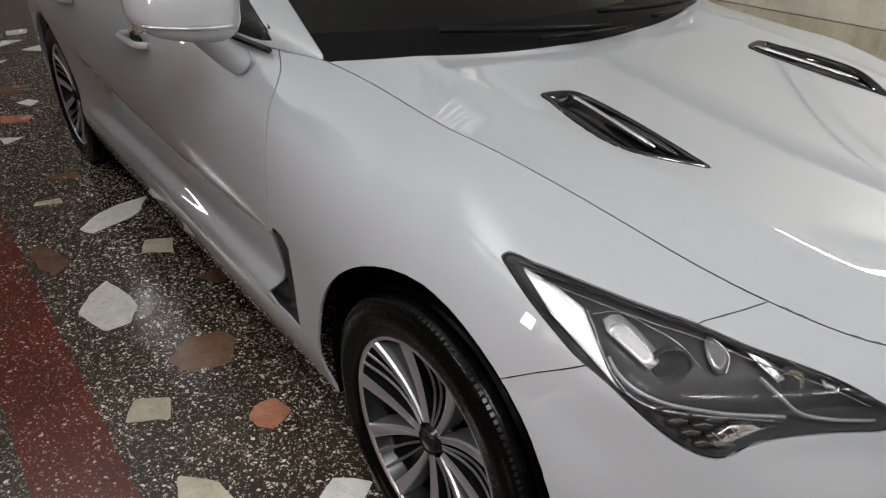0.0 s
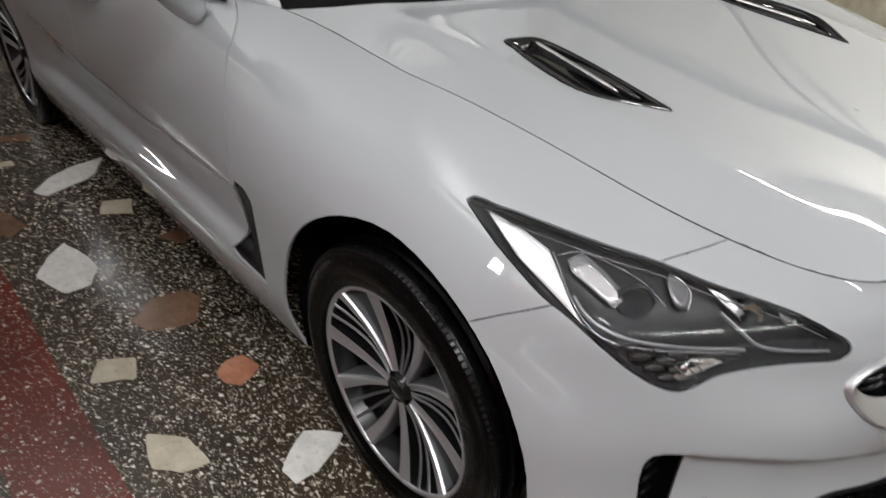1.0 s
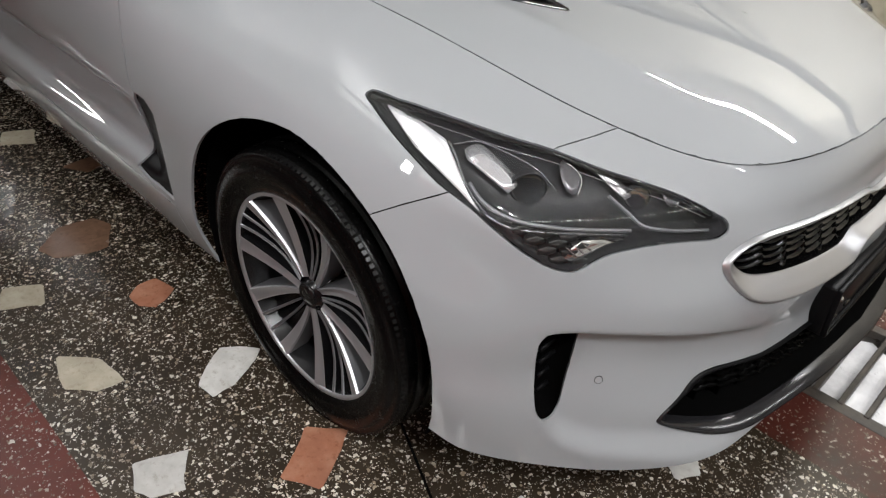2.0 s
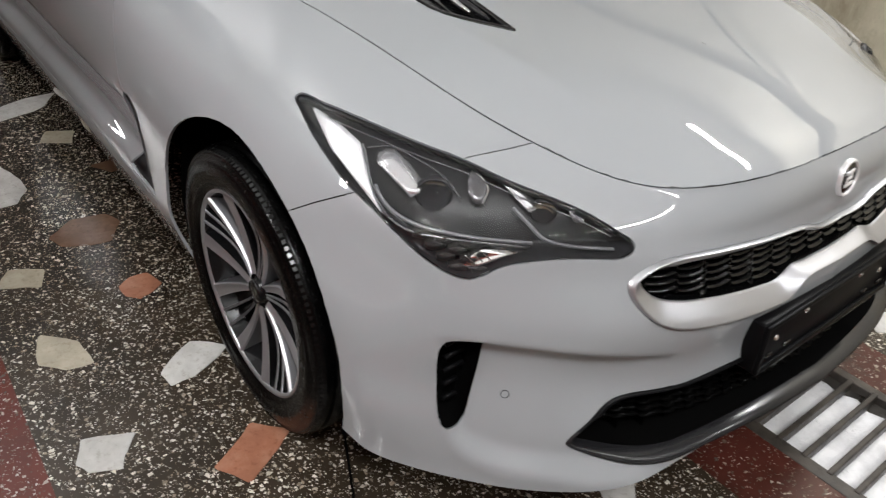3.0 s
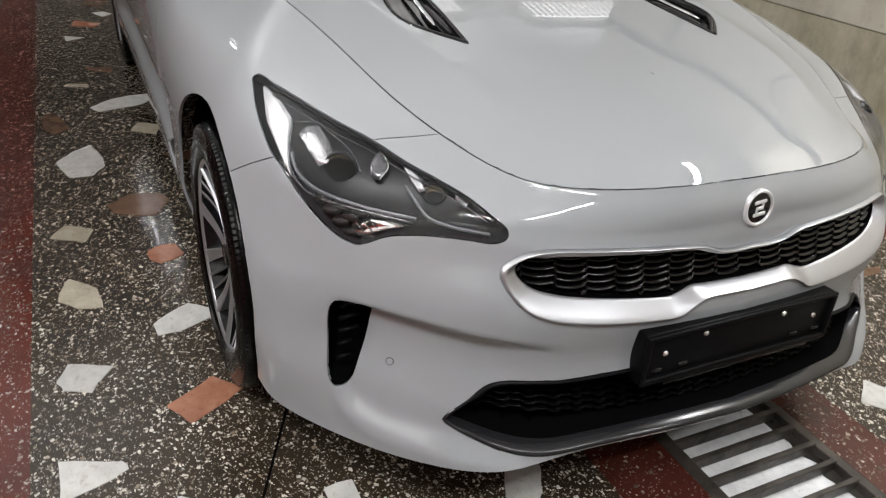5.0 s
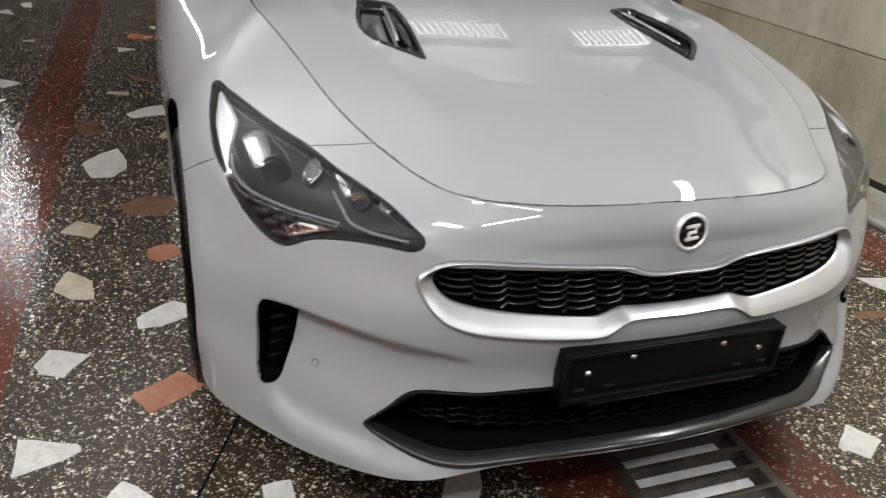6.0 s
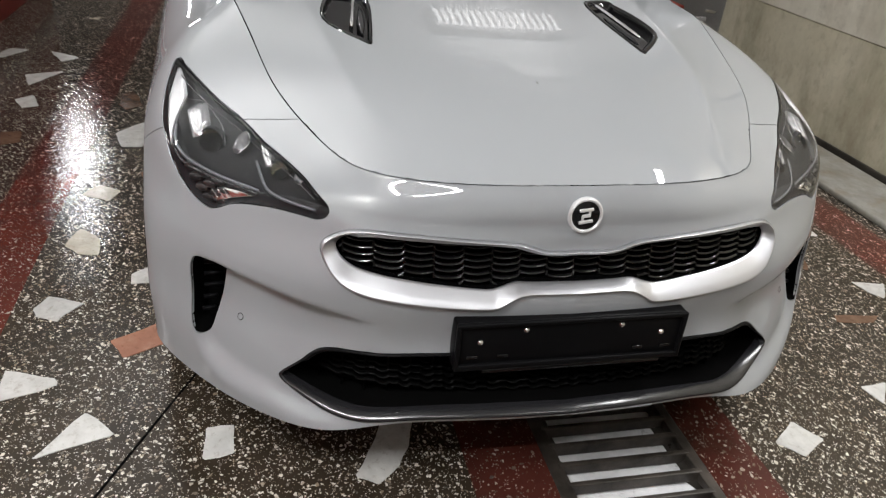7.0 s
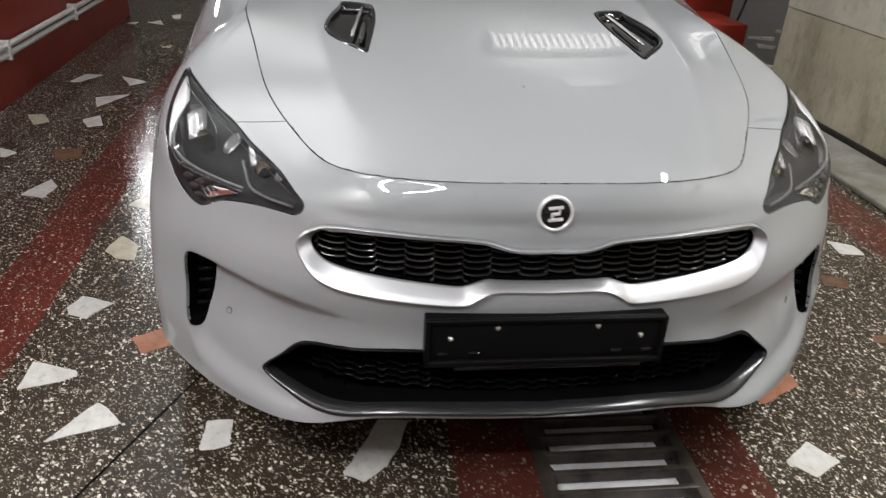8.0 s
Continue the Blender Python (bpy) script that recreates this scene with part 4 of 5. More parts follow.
def hood_vent(sign):
    """A black louvre set into the hood, with a bright blade along it."""
    holder = empty("hood_vent", "", "")
    holder.parent = car
    tagged(holder, "gloss black hood vent with a chrome blade")
    c = np.mean(VENT_LINE, axis=0)

    def ring(scale, lift):
        return [Vector((q.x, sign * q.y, q.z)) for q in (on_hood(*(c + (np.array(p) - c) * scale), lift) for p in VENT_LINE)]

    frame_bm = grid_mesh([ring(0.995, -0.006), ring(1.0, 0.0025), ring(0.95, 0.004), ring(0.87, -0.002), ring(0.85, -0.018)], close_v=True)
    part("vent_frame", frame_bm, BLACK_GLOSS, holder, "gloss black frame")
    bed = bmesh.new()
    bed.faces.new([bed.verts.new(p) for p in ring(0.86, -0.016)])
    part("vent_bed", bed, BLACK_GLOSS, holder)
    fin = [on_hood(-0.06 + 0.20 * k / 8, 0.352 + 0.016 * k / 8, -0.006 + 0.004 * k / 8) for k in range(9)]
    part("inner_fin", tube([(p.x, sign * p.y, p.z) for p in fin], [0.002, 0.006, 0.008, 0.009, 0.009, 0.009, 0.008, 0.006, 0.002], 8), GREY_TRIM, holder, "dark grey fin beside the blade")
    blade = [on_hood(-0.17 + 0.27 * k / 8, 0.356 + 0.034 * k / 8, 0.001) for k in range(9)]
    part("blade", tube([(p.x, sign * p.y, p.z) for p in blade], [0.003] + [0.006] * 7 + [0.003], 8), CHROME, holder, "slim chrome blade")
    return holder


for sgn in (-1, 1):
    hood_vent(sgn)


# ---- glasshouse ----
BELT_RAIL = [(-0.635, 0.706, 0.963), (-0.9, 0.82, 0.985), (-1.35, 0.835, 0.995), (-2.0, 0.82, 1.01), (-2.7, 0.78, 1.03), (-3.2, 0.725, 1.03), (-3.62, 0.625, 1.0)]
ROOF_RAIL = [(-0.645, 0.70, 0.972), (-1.0, 0.672, 1.14), (-1.47, 0.62, 1.30), (-2.0, 0.60, 1.355), (-2.6, 0.575, 1.31), (-3.2, 0.55, 1.16), (-3.60, 0.53, 1.015)]


def glasshouse():
    low, high = np.array(catmull(BELT_RAIL, 10)), np.array(catmull(ROOF_RAIL, 10))
    n = len(low)
    rows = []
    for k in range(13):
        t = k / 12
        row = low * (1 - t) + high * t
        row[:, 1] += 0.045 * math.sin(math.pi * t) * np.clip(np.linspace(0, 6, n), 0, 1)
        rows.append(row)
    sheet = grid_mesh(np.array(rows))
    window = smooth_line([(-0.775, 0.99), (-0.92, 1.0), (-1.4, 1.015), (-2.0, 1.03), (-2.6, 1.06), (-2.95, 1.10), (-2.75, 1.19), (-2.4, 1.27), (-2.0, 1.315), (-1.6, 1.295), (-1.25, 1.20), (-0.95, 1.085)], 3)
    score(sheet, window, "side")
    glass, shell = [], []
    for f in sheet.faces:
        c = f.calc_center_median()
        (glass if inside((c.x, c.z), window) else shell).append(f)
    g, s = lifted(glass), lifted(shell)
    outward(g)
    outward(s)
    g2, s2 = folded(g, 0.002, 0.006), folded(s, 0.0, 0.012)
    go, so = mirrored(g2), mirrored(s2)
    for b in (g2, go):
        keep_normals("side_window", b, TINT, car, "dark tinted side window")
    for b in (s2, so):
        keep_normals("pillar", b, PAINT, car)
    # chrome moulding along the window's foot, black seal below it
    for sign in (-1, 1):
        pts = [on for on in catmull([(-0.755, sign * 0.785, 0.972), (-0.9, sign * 0.832, 0.992), (-1.4, sign * 0.852, 1.006), (-2.0, sign * 0.838, 1.02), (-2.7, sign * 0.80, 1.045)], 8)]
        part("window_moulding", tube(pts, 0.008, 6), BLACK_GLOSS, car, "black window moulding")
        up = catmull([(-0.80, sign * 0.758, 1.01), (-1.0, sign * 0.725, 1.115), (-1.45, sign * 0.668, 1.275), (-2.0, sign * 0.645, 1.33)], 8)
        part("window_trim", tube(up, 0.006, 6), BLACK_GLOSS, car, "black window trim")
    # windscreen, roof, rear glass: rows across the car between the two roof rails
    top = []
    for k, (x, y, z) in enumerate(high):
        s = k / (n - 1) * 6
        fwd = float(np.interp(s, [0, 1, 2, 3, 4, 6], [0.215, 0.2, 0.14, 0.04, -0.03, -0.12]))
        crown = float(np.interp(s, [0, 1, 2, 3, 4, 6], [0.0, 0.02, 0.045, 0.045, 0.04, 0.02]))
        top.append([(x + fwd * (1 - t * t), y * t, z + crown * (1 - t * t)) for t in np.linspace(-1, 1, 33)])
    for (a, b), name, material, label in (((0, 21), "windscreen", TINT, "dark windscreen"), ((20, 41), "roof", PAINT, ""), ((40, n), "rear_window", TINT, "tinted rear window")):
        bm = grid_mesh(top[a:b])
        outward(bm, Vector((0, 0, 1)))
        keep_normals(name, folded(bm, 0.0015, 0.008, keep_centre=False), material, car, label)
    # black ceramic border and cowl along the windscreen's foot
    edge = [Vector(p) for p in top[0]]
    band = [Vector(p) for p in top[2]]
    rows = [[p + Vector((0.03, 0, -0.012)) for p in edge], [p + Vector((0, 0, 0.002)) for p in edge], [p + Vector((0, 0, 0.003)) for p in band]]
    part("cowl", grid_mesh(rows), BLACK, car, "black plastic cowl")
    return top


top_rows = glasshouse()


def screen(s, t, lift=0.0):
    """A place on the windscreen: s up it from its foot, t across."""
    k = s * 20
    i = min(int(k), 19)
    row = [np.array(top_rows[j][int(round((t + 1) * 16))]) for j in (i, i + 1)]
    p = row[0] + (row[1] - row[0]) * (k - i)
    return Vector(p) + Vector((lift * 0.4, 0, lift))


for t0, t1, s1 in ((0.15, -0.64, 0.015), (0.78, 0.05, 0.02)):
    w = empty("wiper", "", "")
    w.parent = car
    tagged(w, "black windscreen wiper")
    arm = [screen(0.0 + s1 * k / 8, t0 + (t1 - t0) * 0.62 * k / 8, 0.016) + Vector((0.045, 0, -0.004)) for k in range(9)]
    part("arm", tube(arm, 0.007, 6), BLACK, w)
    blade = [screen(0.02 + (s1 + 0.05) * k / 10, t0 + (t1 - t0) * (0.15 + 0.85 * k / 10), 0.012) + Vector((0.03, 0, 0)) for k in range(11)]
    part("wiper_blade", tube(blade, 0.008, 6), BLACK, w)


# ---- under and inside ----
part("underbody", boxed(-3.6, 0.55, -0.66, 0.66, 0.2, 0.32, bevel=0.05), CAVITY, car)
part("cabin_floor", boxed(-3.3, -0.75, -0.72, 0.72, 0.30, 0.45), CAVITY, car)
part("engine_bay", boxed(-0.5, 0.5, -0.5, 0.5, 0.30, 0.74, bevel=0.05), CAVITY, car)
dash = part("dashboard", boxed(-1.05, -0.62, -0.68, 0.68, 0.62, 0.93, bevel=0.08), SEAT, car, "black dashboard")
part("dash_screen", boxed(-0.97, -0.95, -0.14, 0.14, 0.92, 1.05, bevel=0.008), SEAT, dash)
for y in (-0.37, 0.37):
    seat = part("seat", boxed(-1.85, -1.35, y - 0.25, y + 0.25, 0.42, 0.62, bevel=0.06), SEAT, car)
    part("seat_back", boxed(-1.98, -1.8, y - 0.25, y + 0.25, 0.55, 1.05, bevel=0.06), SEAT, seat)
    part("head_rest", boxed(-1.98, -1.88, y - 0.13, y + 0.13, 1.08, 1.24, bevel=0.04), SEAT, seat)
ring = [(-1.22 + 0.1 * math.sin(a) * 0.5, 0.37 + 0.18 * math.cos(a), 0.88 + 0.16 * math.sin(a)) for a in (2 * math.pi * k / 24 for k in range(25))]
part("steering_wheel", tube(ring, 0.016, 8, caps=False), SEAT, car)


# ---- wheels ----
def wheel():
    """A road wheel about the y axis; its outer face looks to +y."""
    w = empty("wheel", "", "")
    tagged(w, "alloy wheel with machined spokes and a wet black tyre")
    prof = [(0.236, -0.095), (0.262, -0.108), (0.290, -0.112), (0.312, -0.106), (0.325, -0.092)]
    for g in (-0.055, -0.018, 0.018, 0.055):
        prof += [(0.331, g - 0.006), (0.324, g - 0.004), (0.324, g + 0.004), (0.331, g + 0.006)]
    prof += [(0.326, 0.080), (0.319, 0.089), (0.3135, 0.0935), (0.312, 0.0918), (0.300, 0.098), (0.288, 0.100), (0.275, 0.0998), (0.272, 0.0980), (0.262, 0.0975), (0.246, 0.094), (0.238, 0.088)]
    part("tyre", lathe(prof, 96), RUBBER, w, "wet black tyre")
    first = flat("tread_block", boxed(-0.0036, 0.0036, -0.010, 0.010, -0.004, 0.004), TREAD, w)
    for k in range(150):
        block = first if k == 0 else first.copy()
        if k:
            scene.collection.objects.link(block)
        block.matrix_basis = Matrix.Rotation(2 * math.pi * k / 150, 4, "Y") @ Matrix.Translation((0.3215, 0.079, 0)) @ Matrix.Rotation(0.35, 4, "Z")
    part("rim", lathe([(0.228, -0.09), (0.212, -0.06), (0.206, 0.0), (0.220, 0.055), (0.2295, 0.083)], 72), RIM_DARK, w, "dark alloy barrel")
    part("rim_lip", lathe([(0.2285, 0.078), (0.2305, 0.0875), (0.2365, 0.090), (0.2395, 0.088), (0.239, 0.080)], 96), RIM, w, "machined rim lip")
    part("hub", lathe([(0.0005, 0.068), (0.022, 0.068), (0.027, 0.066), (0.029, 0.058), (0.044, 0.050), (0.056, 0.030), (0.056, 0.0)], 40), RIM_DARK, w)
    part("hub_cap", lathe([(0.0005, 0.0705), (0.018, 0.0705), (0.024, 0.0685)], 32), BLACK_GLOSS, w, "black hub cap")
    part("cap_ring", lathe([(0.0235, 0.068), (0.025, 0.071), (0.0275, 0.0705), (0.029, 0.066)], 32), RIM_DARK, w)
    for k in range(5):
        a = 2 * math.pi * (k + 0.5) / 5
        bm = lathe([(0.0005, 0.049), (0.007, 0.049), (0.0085, 0.046), (0.0085, 0.03)], 6)
        bmesh.ops.translate(bm, verts=bm.verts, vec=(0.054 * math.cos(a), 0.0, 0.054 * math.sin(a)))
        flat("lug_nut", bm, DISC, w)

    def arm(hub_deg, rim_deg, w0, w1, window, name, sag=0.0):
        """A spoke with a machined face; its wall towards the open window (+1, -1 or 0 for none) slopes away."""
        rows, walls, edges = [], ([], []), ([], [])
        for i in range(13):
            t = i / 12
            r = 0.040 + (0.2295 - 0.040) * t
            a = math.radians(hub_deg + (rim_deg - hub_deg) * t**0.7)
            y = 0.060 + 0.026 * t**1.5 - sag * math.sin(math.pi * t)
            half = (w0 + (w1 - w0) * t**1.3) / 2
            wide = 0.004 * math.sin(math.pi * min(1.0, 0.12 + 0.8 * t))
            c, s = math.cos(a), math.sin(a)
            left = -half - (wide if window < 0 else 0.001)
            right = half + (wide if window > 0 else 0.001)
            tip = 0.003 * window
            at = lambda h, dy: (r * c - h * s, y + dy, r * s + h * c)
            rows.append([at(-half * 0.84, -tip), at(-half * 0.45, -tip * 0.5 - 0.0016), at(half * 0.45, tip * 0.5 - 0.0016), at(half * 0.84, tip)])
            edges[0].append([at(-half, -0.0028), at(-half * 0.84, -tip)])
            edges[1].append([at(half, -0.0028), at(half * 0.84, tip)])
            for side, edge, foot in ((0, -half, left), (1, half, right)):
                walls[side].append([at(edge, -0.0028), at(edge + (foot - edge) * 0.35, -0.014), at(foot, -0.046)])
        spoke = part(name, grid_mesh(rows), RIM if window else RIM_SIDE, w)
        for rows in edges:
            part("spoke_edge", grid_mesh(rows), RIM_EDGE if window else RIM, spoke, "bright turned edge")
        for side, rows in enumerate(walls):
            part("spoke_side", grid_mesh(rows), RIM_SIDE if window == 2 * side - 1 else RIM_DARK, spoke)
        return spoke

    def web(deg0, deg1, name):
        """The dark floor between two spokes of one group."""
        rows = []
        for i in range(7):
            t = i / 6
            r = 0.045 + 0.178 * t
            y = 0.036 + 0.020 * t**1.6
            rows.append([(r * math.cos(a), y - dy, r * math.sin(a)) for a, dy in ((math.radians(deg0 + (deg1 - deg0) * k / 4), 0.010 * math.sin(math.pi * k / 4)) for k in range(5))])
        return part(name, grid_mesh(rows), RIM_DARK, w)

    for k in range(5):
        a = 72 * k
        arm(a + 49, a + 43, 0.015, 0.036, 1, "spoke", 0.004)
        arm(a + 71, a + 78, 0.015, 0.036, -1, "spoke", 0.004)
        arm(a + 91, a + 92, 0.005, 0.008, 0, "slim_spoke", 0.016)
        arm(a + 100, a + 102, 0.005, 0.008, 0, "slim_spoke", 0.016)
        web(a + 77, a + 97, "spoke_web")
        web(a + 97, a + 116, "spoke_web")
    part("brake_disc", lathe([(0.07, 0.0), (0.16, 0.0), (0.162, -0.01), (0.16, -0.022), (0.07, -0.022)], 64), DISC, w, "steel brake disc")
    part("caliper", boxed(-0.05, 0.05, -0.06, 0.025, 0.09, 0.18, bevel=0.015), BLACK, w)
    return w


first_wheel = wheel()
first_wheel.parent = car
first_wheel.matrix_basis = pose(0, 0.796, 0.332)
for x, y, turn in ((0, -0.796, 180), (-2.906, 0.805, 0), (-2.906, -0.805, 180)):
    copy_thing(first_wheel, pose(x, y, 0.332, 0, 0, turn))
# wheel houses
for x in (0.005, -2.906):
    for sign in (-1, 1):
        rows = []
        for y in (0.55, 0.70, 0.872):
            rows.append([(x + 0.386 * math.cos(a), sign * y, 0.338 + 0.386 * math.sin(a)) for a in (math.pi * (-0.1 + 1.2 * k / 28) for k in range(29))])
        rows.insert(0, [(x + 0.02 * math.cos(a), sign * 0.55, 0.338 + 0.02 * math.sin(a)) for a in (math.pi * (-0.1 + 1.2 * k / 28) for k in range(29))])
        part("wheel_house", grid_mesh(rows), CAVITY, car)


# ---- openings in the nose ----
def bowl(sheet, way, depth):
    """A recess behind an opening: a wall round its rim and a bed at that depth."""
    out = sheet.copy()
    bmesh.ops.remove_doubles(out, verts=out.verts, dist=0.0007)
    rim = [e for e in out.edges if len(e.link_faces) == 1 and not all(abs(v.co.y) < 1e-4 for v in e.verts)]
    ends = [(e.verts[0].co.copy(), e.verts[1].co.copy()) for e in rim]
    way = Vector(way).normalized()
    bmesh.ops.translate(out, verts=out.verts, vec=way * depth)
    for a, b in ends:
        a, b = a + way * 0.003, b + way * 0.003
        out.faces.new([out.verts.new(p) for p in (a, b, b + way * (depth - 0.003), a + way * (depth - 0.003))])
    bmesh.ops.remove_doubles(out, verts=out.verts, dist=0.0005)
    return out


def whole(half):
    """A closed loop from a half outline that starts and ends at y = 0."""
    return half + [(-y, z) for y, z in half[-2:0:-1]]


def ring_rows(outer, inner, profile):
    rows = []
    for s, depth in profile:
        row = []
        for a, b in zip(outer, inner):
            y, z = a[0] + (b[0] - a[0]) * s, a[1] + (b[1] - a[1]) * s
            over = a[1] > b[1] + 0.004 and 0 < s < 1
            p = on_nose(abs(y), z, min(depth, -0.009 + 0.006 * s) if over else depth)
            row.append((p.x, y, z))
        rows.append(row)
    return rows


def span_z(loop, y):
    zs = sorted(z0 + (z1 - z0) * (y - y0) / (y1 - y0) for (y0, z0), (y1, z1) in zip(loop, loop[1:] + loop[:1]) if (y0 > y) != (y1 > y))
    return (zs[0], zs[-1]) if len(zs) >= 2 else None


def backing(loop, depth, name, material, parent, reach):
    rows = []
    for k in range(61):
        y = -reach + 2 * reach * k / 60
        z = span_z(loop, y)
        if z:
            rows.append([(on_nose(abs(y), z[0] + (z[1] - z[0]) * t / 4, depth).x, y, z[0] - 0.006 + (z[1] - z[0] + 0.012) * t / 4) for t in range(5)])
    return part(name, grid_mesh(rows), material, parent)


def slat(loop, z0, depth, wave, period, shift, reach, thick, deep, name, material, parent):
    """One stepped slat across an opening, cut off by the opening's edge."""
    runs, row = [], []
    n = int(2 * reach / 0.004)
    for k in range(n + 1):
        y = -reach + 2 * reach * k / n
        ph = ((y + shift) / period) % 1.0
        half = (2 * ph) % 1.0
        z = z0 + wave * (2.2 * (half - 0.5) ** 2 - 0.25 + (0.45 if ph < 0.5 else -0.45))
        if inside((y, z), loop):
            x = on_nose(abs(y), z, depth).x
            row.append([(x, y, z - thick / 2), (x, y, z + thick / 2), (x - deep, y, z + thick), (x - deep, y, z - thick)])
        elif row:
            runs.append(row)
            row = []
    if row:
        runs.append(row)
    for r in runs:
        if len(r) > 4:
            part(name, grid_mesh(r, close_v=True), material, parent)


def grille():
    g = empty("grille", "", "")
    g.parent = car
    tagged(g, "wide grille with a satin chrome surround and black mesh")
    outer, inner = whole(smooth_line(GRILLE_HALF, 3, False)), whole(smooth_line(GRILLE_INNER, 3, False))
    rows = ring_rows(outer, inner, ((0.0, 0.008), (0.0, -0.003), (0.04, -0.009), (0.10, -0.011), (0.16, -0.010), (0.5, 0.001), (0.92, 0.014), (0.98, 0.016), (1.0, 0.019)))
    part("surround", grid_mesh(rows, close_v=True), SATIN, g, "satin chrome surround")
    part("recess_wall", grid_mesh(ring_rows(outer, inner, ((1.0, 0.019), (1.0, 0.064))), close_v=True), MESH, g, "black recess behind the surround")
    backing(inner, 0.062, "mesh_backing", CAVITY, g, 0.474)
    for k in range(11):
        slat(inner, 0.5376 + 0.0132 * k, 0.026, 0.0085, 0.116, 0.0, 0.476, 0.0032, 0.02, "mesh_slat", MESH, g)
    for k in range(-8, 9):
        y = 0.058 * k
        z = span_z(inner, y)
        if z and z[1] - z[0] > 0.012:
            bm = bmesh.new()
            for i in range(int((z[1] - z[0]) / 0.0132)):
                za = z[0] + 0.006 + 0.0132 * i
                x = on_nose(abs(y), za, 0.029).x
                box(bm, x - 0.016, x, y - 0.0022, y + 0.0022, za, za + 0.0125)
            flat("mesh_rib", bm, MESH, g)
    return g


grille()


def intake():
    g = empty("lower_intake", "", "")
    g.parent = car
    tagged(g, "wide lower air intake with grey trim and black mesh")
    outer, inner = whole(smooth_line(INTAKE_HALF, 4, False)), whole(smooth_line(INTAKE_INNER, 4, False))
    profile = ((0.0, 0.008), (0.0, 0.001), (0.10, -0.003), (0.30, -0.004), (0.55, 0.0), (0.80, 0.009), (0.95, 0.020), (1.0, 0.028))
    rows = ring_rows(outer, inner, profile)
    n = len(outer)
    cut = [k for k in range(n) if outer[k][1] < 0.335]
    lower = [[row[k] for k in cut] for row in rows]
    upper_ids = [k for k in range(cut[-1], n)] + [k for k in range(0, cut[0] + 1)]
    part("lower_trim", grid_mesh(lower), GREY_TRIM, g, "dark grey lower trim")
    part("upper_trim", grid_mesh([[row[k] for k in upper_ids] for row in rows]), BLACK, g)
    part("recess_wall", grid_mesh(ring_rows(outer, inner, ((1.0, 0.028), (1.0, 0.112))), close_v=True), CAVITY, g, "black recess behind the trim")
    backing(inner, 0.11, "mesh_backing", CAVITY, g, 0.562)
    for k in range(10):
        slat(inner, 0.318 + 0.0125 * k, 0.058, 0.005, 0.046, 0.0, 0.562, 0.0022, 0.022, "mesh_slat", MESH_DARK, g)
    for k in range(-12, 13):
        y = 0.046 * k
        z = span_z(inner, y)
        if z and z[1] - z[0] > 0.02:
            x = on_nose(abs(y), (z[0] + z[1]) / 2, 0.064).x
            flat("mesh_rib", boxed(x - 0.02, x, y - 0.0018, y + 0.0018, z[0], z[1]), MESH_DARK, g)
    return g


intake()


def plate_holder():
    """An empty black number plate holder on the bumper."""
    h = empty("plate_holder", "", "")
    h.parent = car
    tagged(h, "empty black plastic number plate holder")
    h.matrix_basis = pose(0.812, 0, 0.452, 0, -2, 0)
    part("holder_plate", boxed(-0.035, 0.006, -0.252, 0.252, -0.056, 0.056, bevel=0.005), BLACK, h)
    for z0, z1 in ((0.046, 0.056), (-0.056, -0.042)):
        part("rim_bar", boxed(0.003, 0.014, -0.252, 0.252, z0, z1, bevel=0.003), BLACK, h)
    for y in (-0.247, 0.247):
        part("rim_bar", boxed(0.003, 0.014, y - 0.005, y + 0.005, -0.05, 0.05, bevel=0.003), BLACK, h)
    part("lower_lip", boxed(-0.01, 0.01, -0.19, 0.21, -0.068, -0.056, bevel=0.003), BLACK_GLOSS, h)
    for y, z in ((-0.2, 0.008), (-0.105, 0.032), (0.105, 0.032), (0.2, 0.008)):
        bm = lathe([(0.0003, 0.004), (0.004, 0.0035), (0.006, 0.001), (0.0065, 0.0)], 14)
        bmesh.ops.rotate(bm, verts=bm.verts, matrix=Matrix.Rotation(-math.pi / 2, 3, "Z"))
        bmesh.ops.translate(bm, verts=bm.verts, vec=(0.006, y, z))
        part("screw", bm, CHROME, h, "bright screw head")
    for y in (-0.215, -0.15, 0.15, 0.215):
        part("clip", boxed(0.004, 0.010, y - 0.012, y + 0.012, -0.03, -0.022, bevel=0.002), BLACK_GLOSS, h)
    return h


plate_holder()


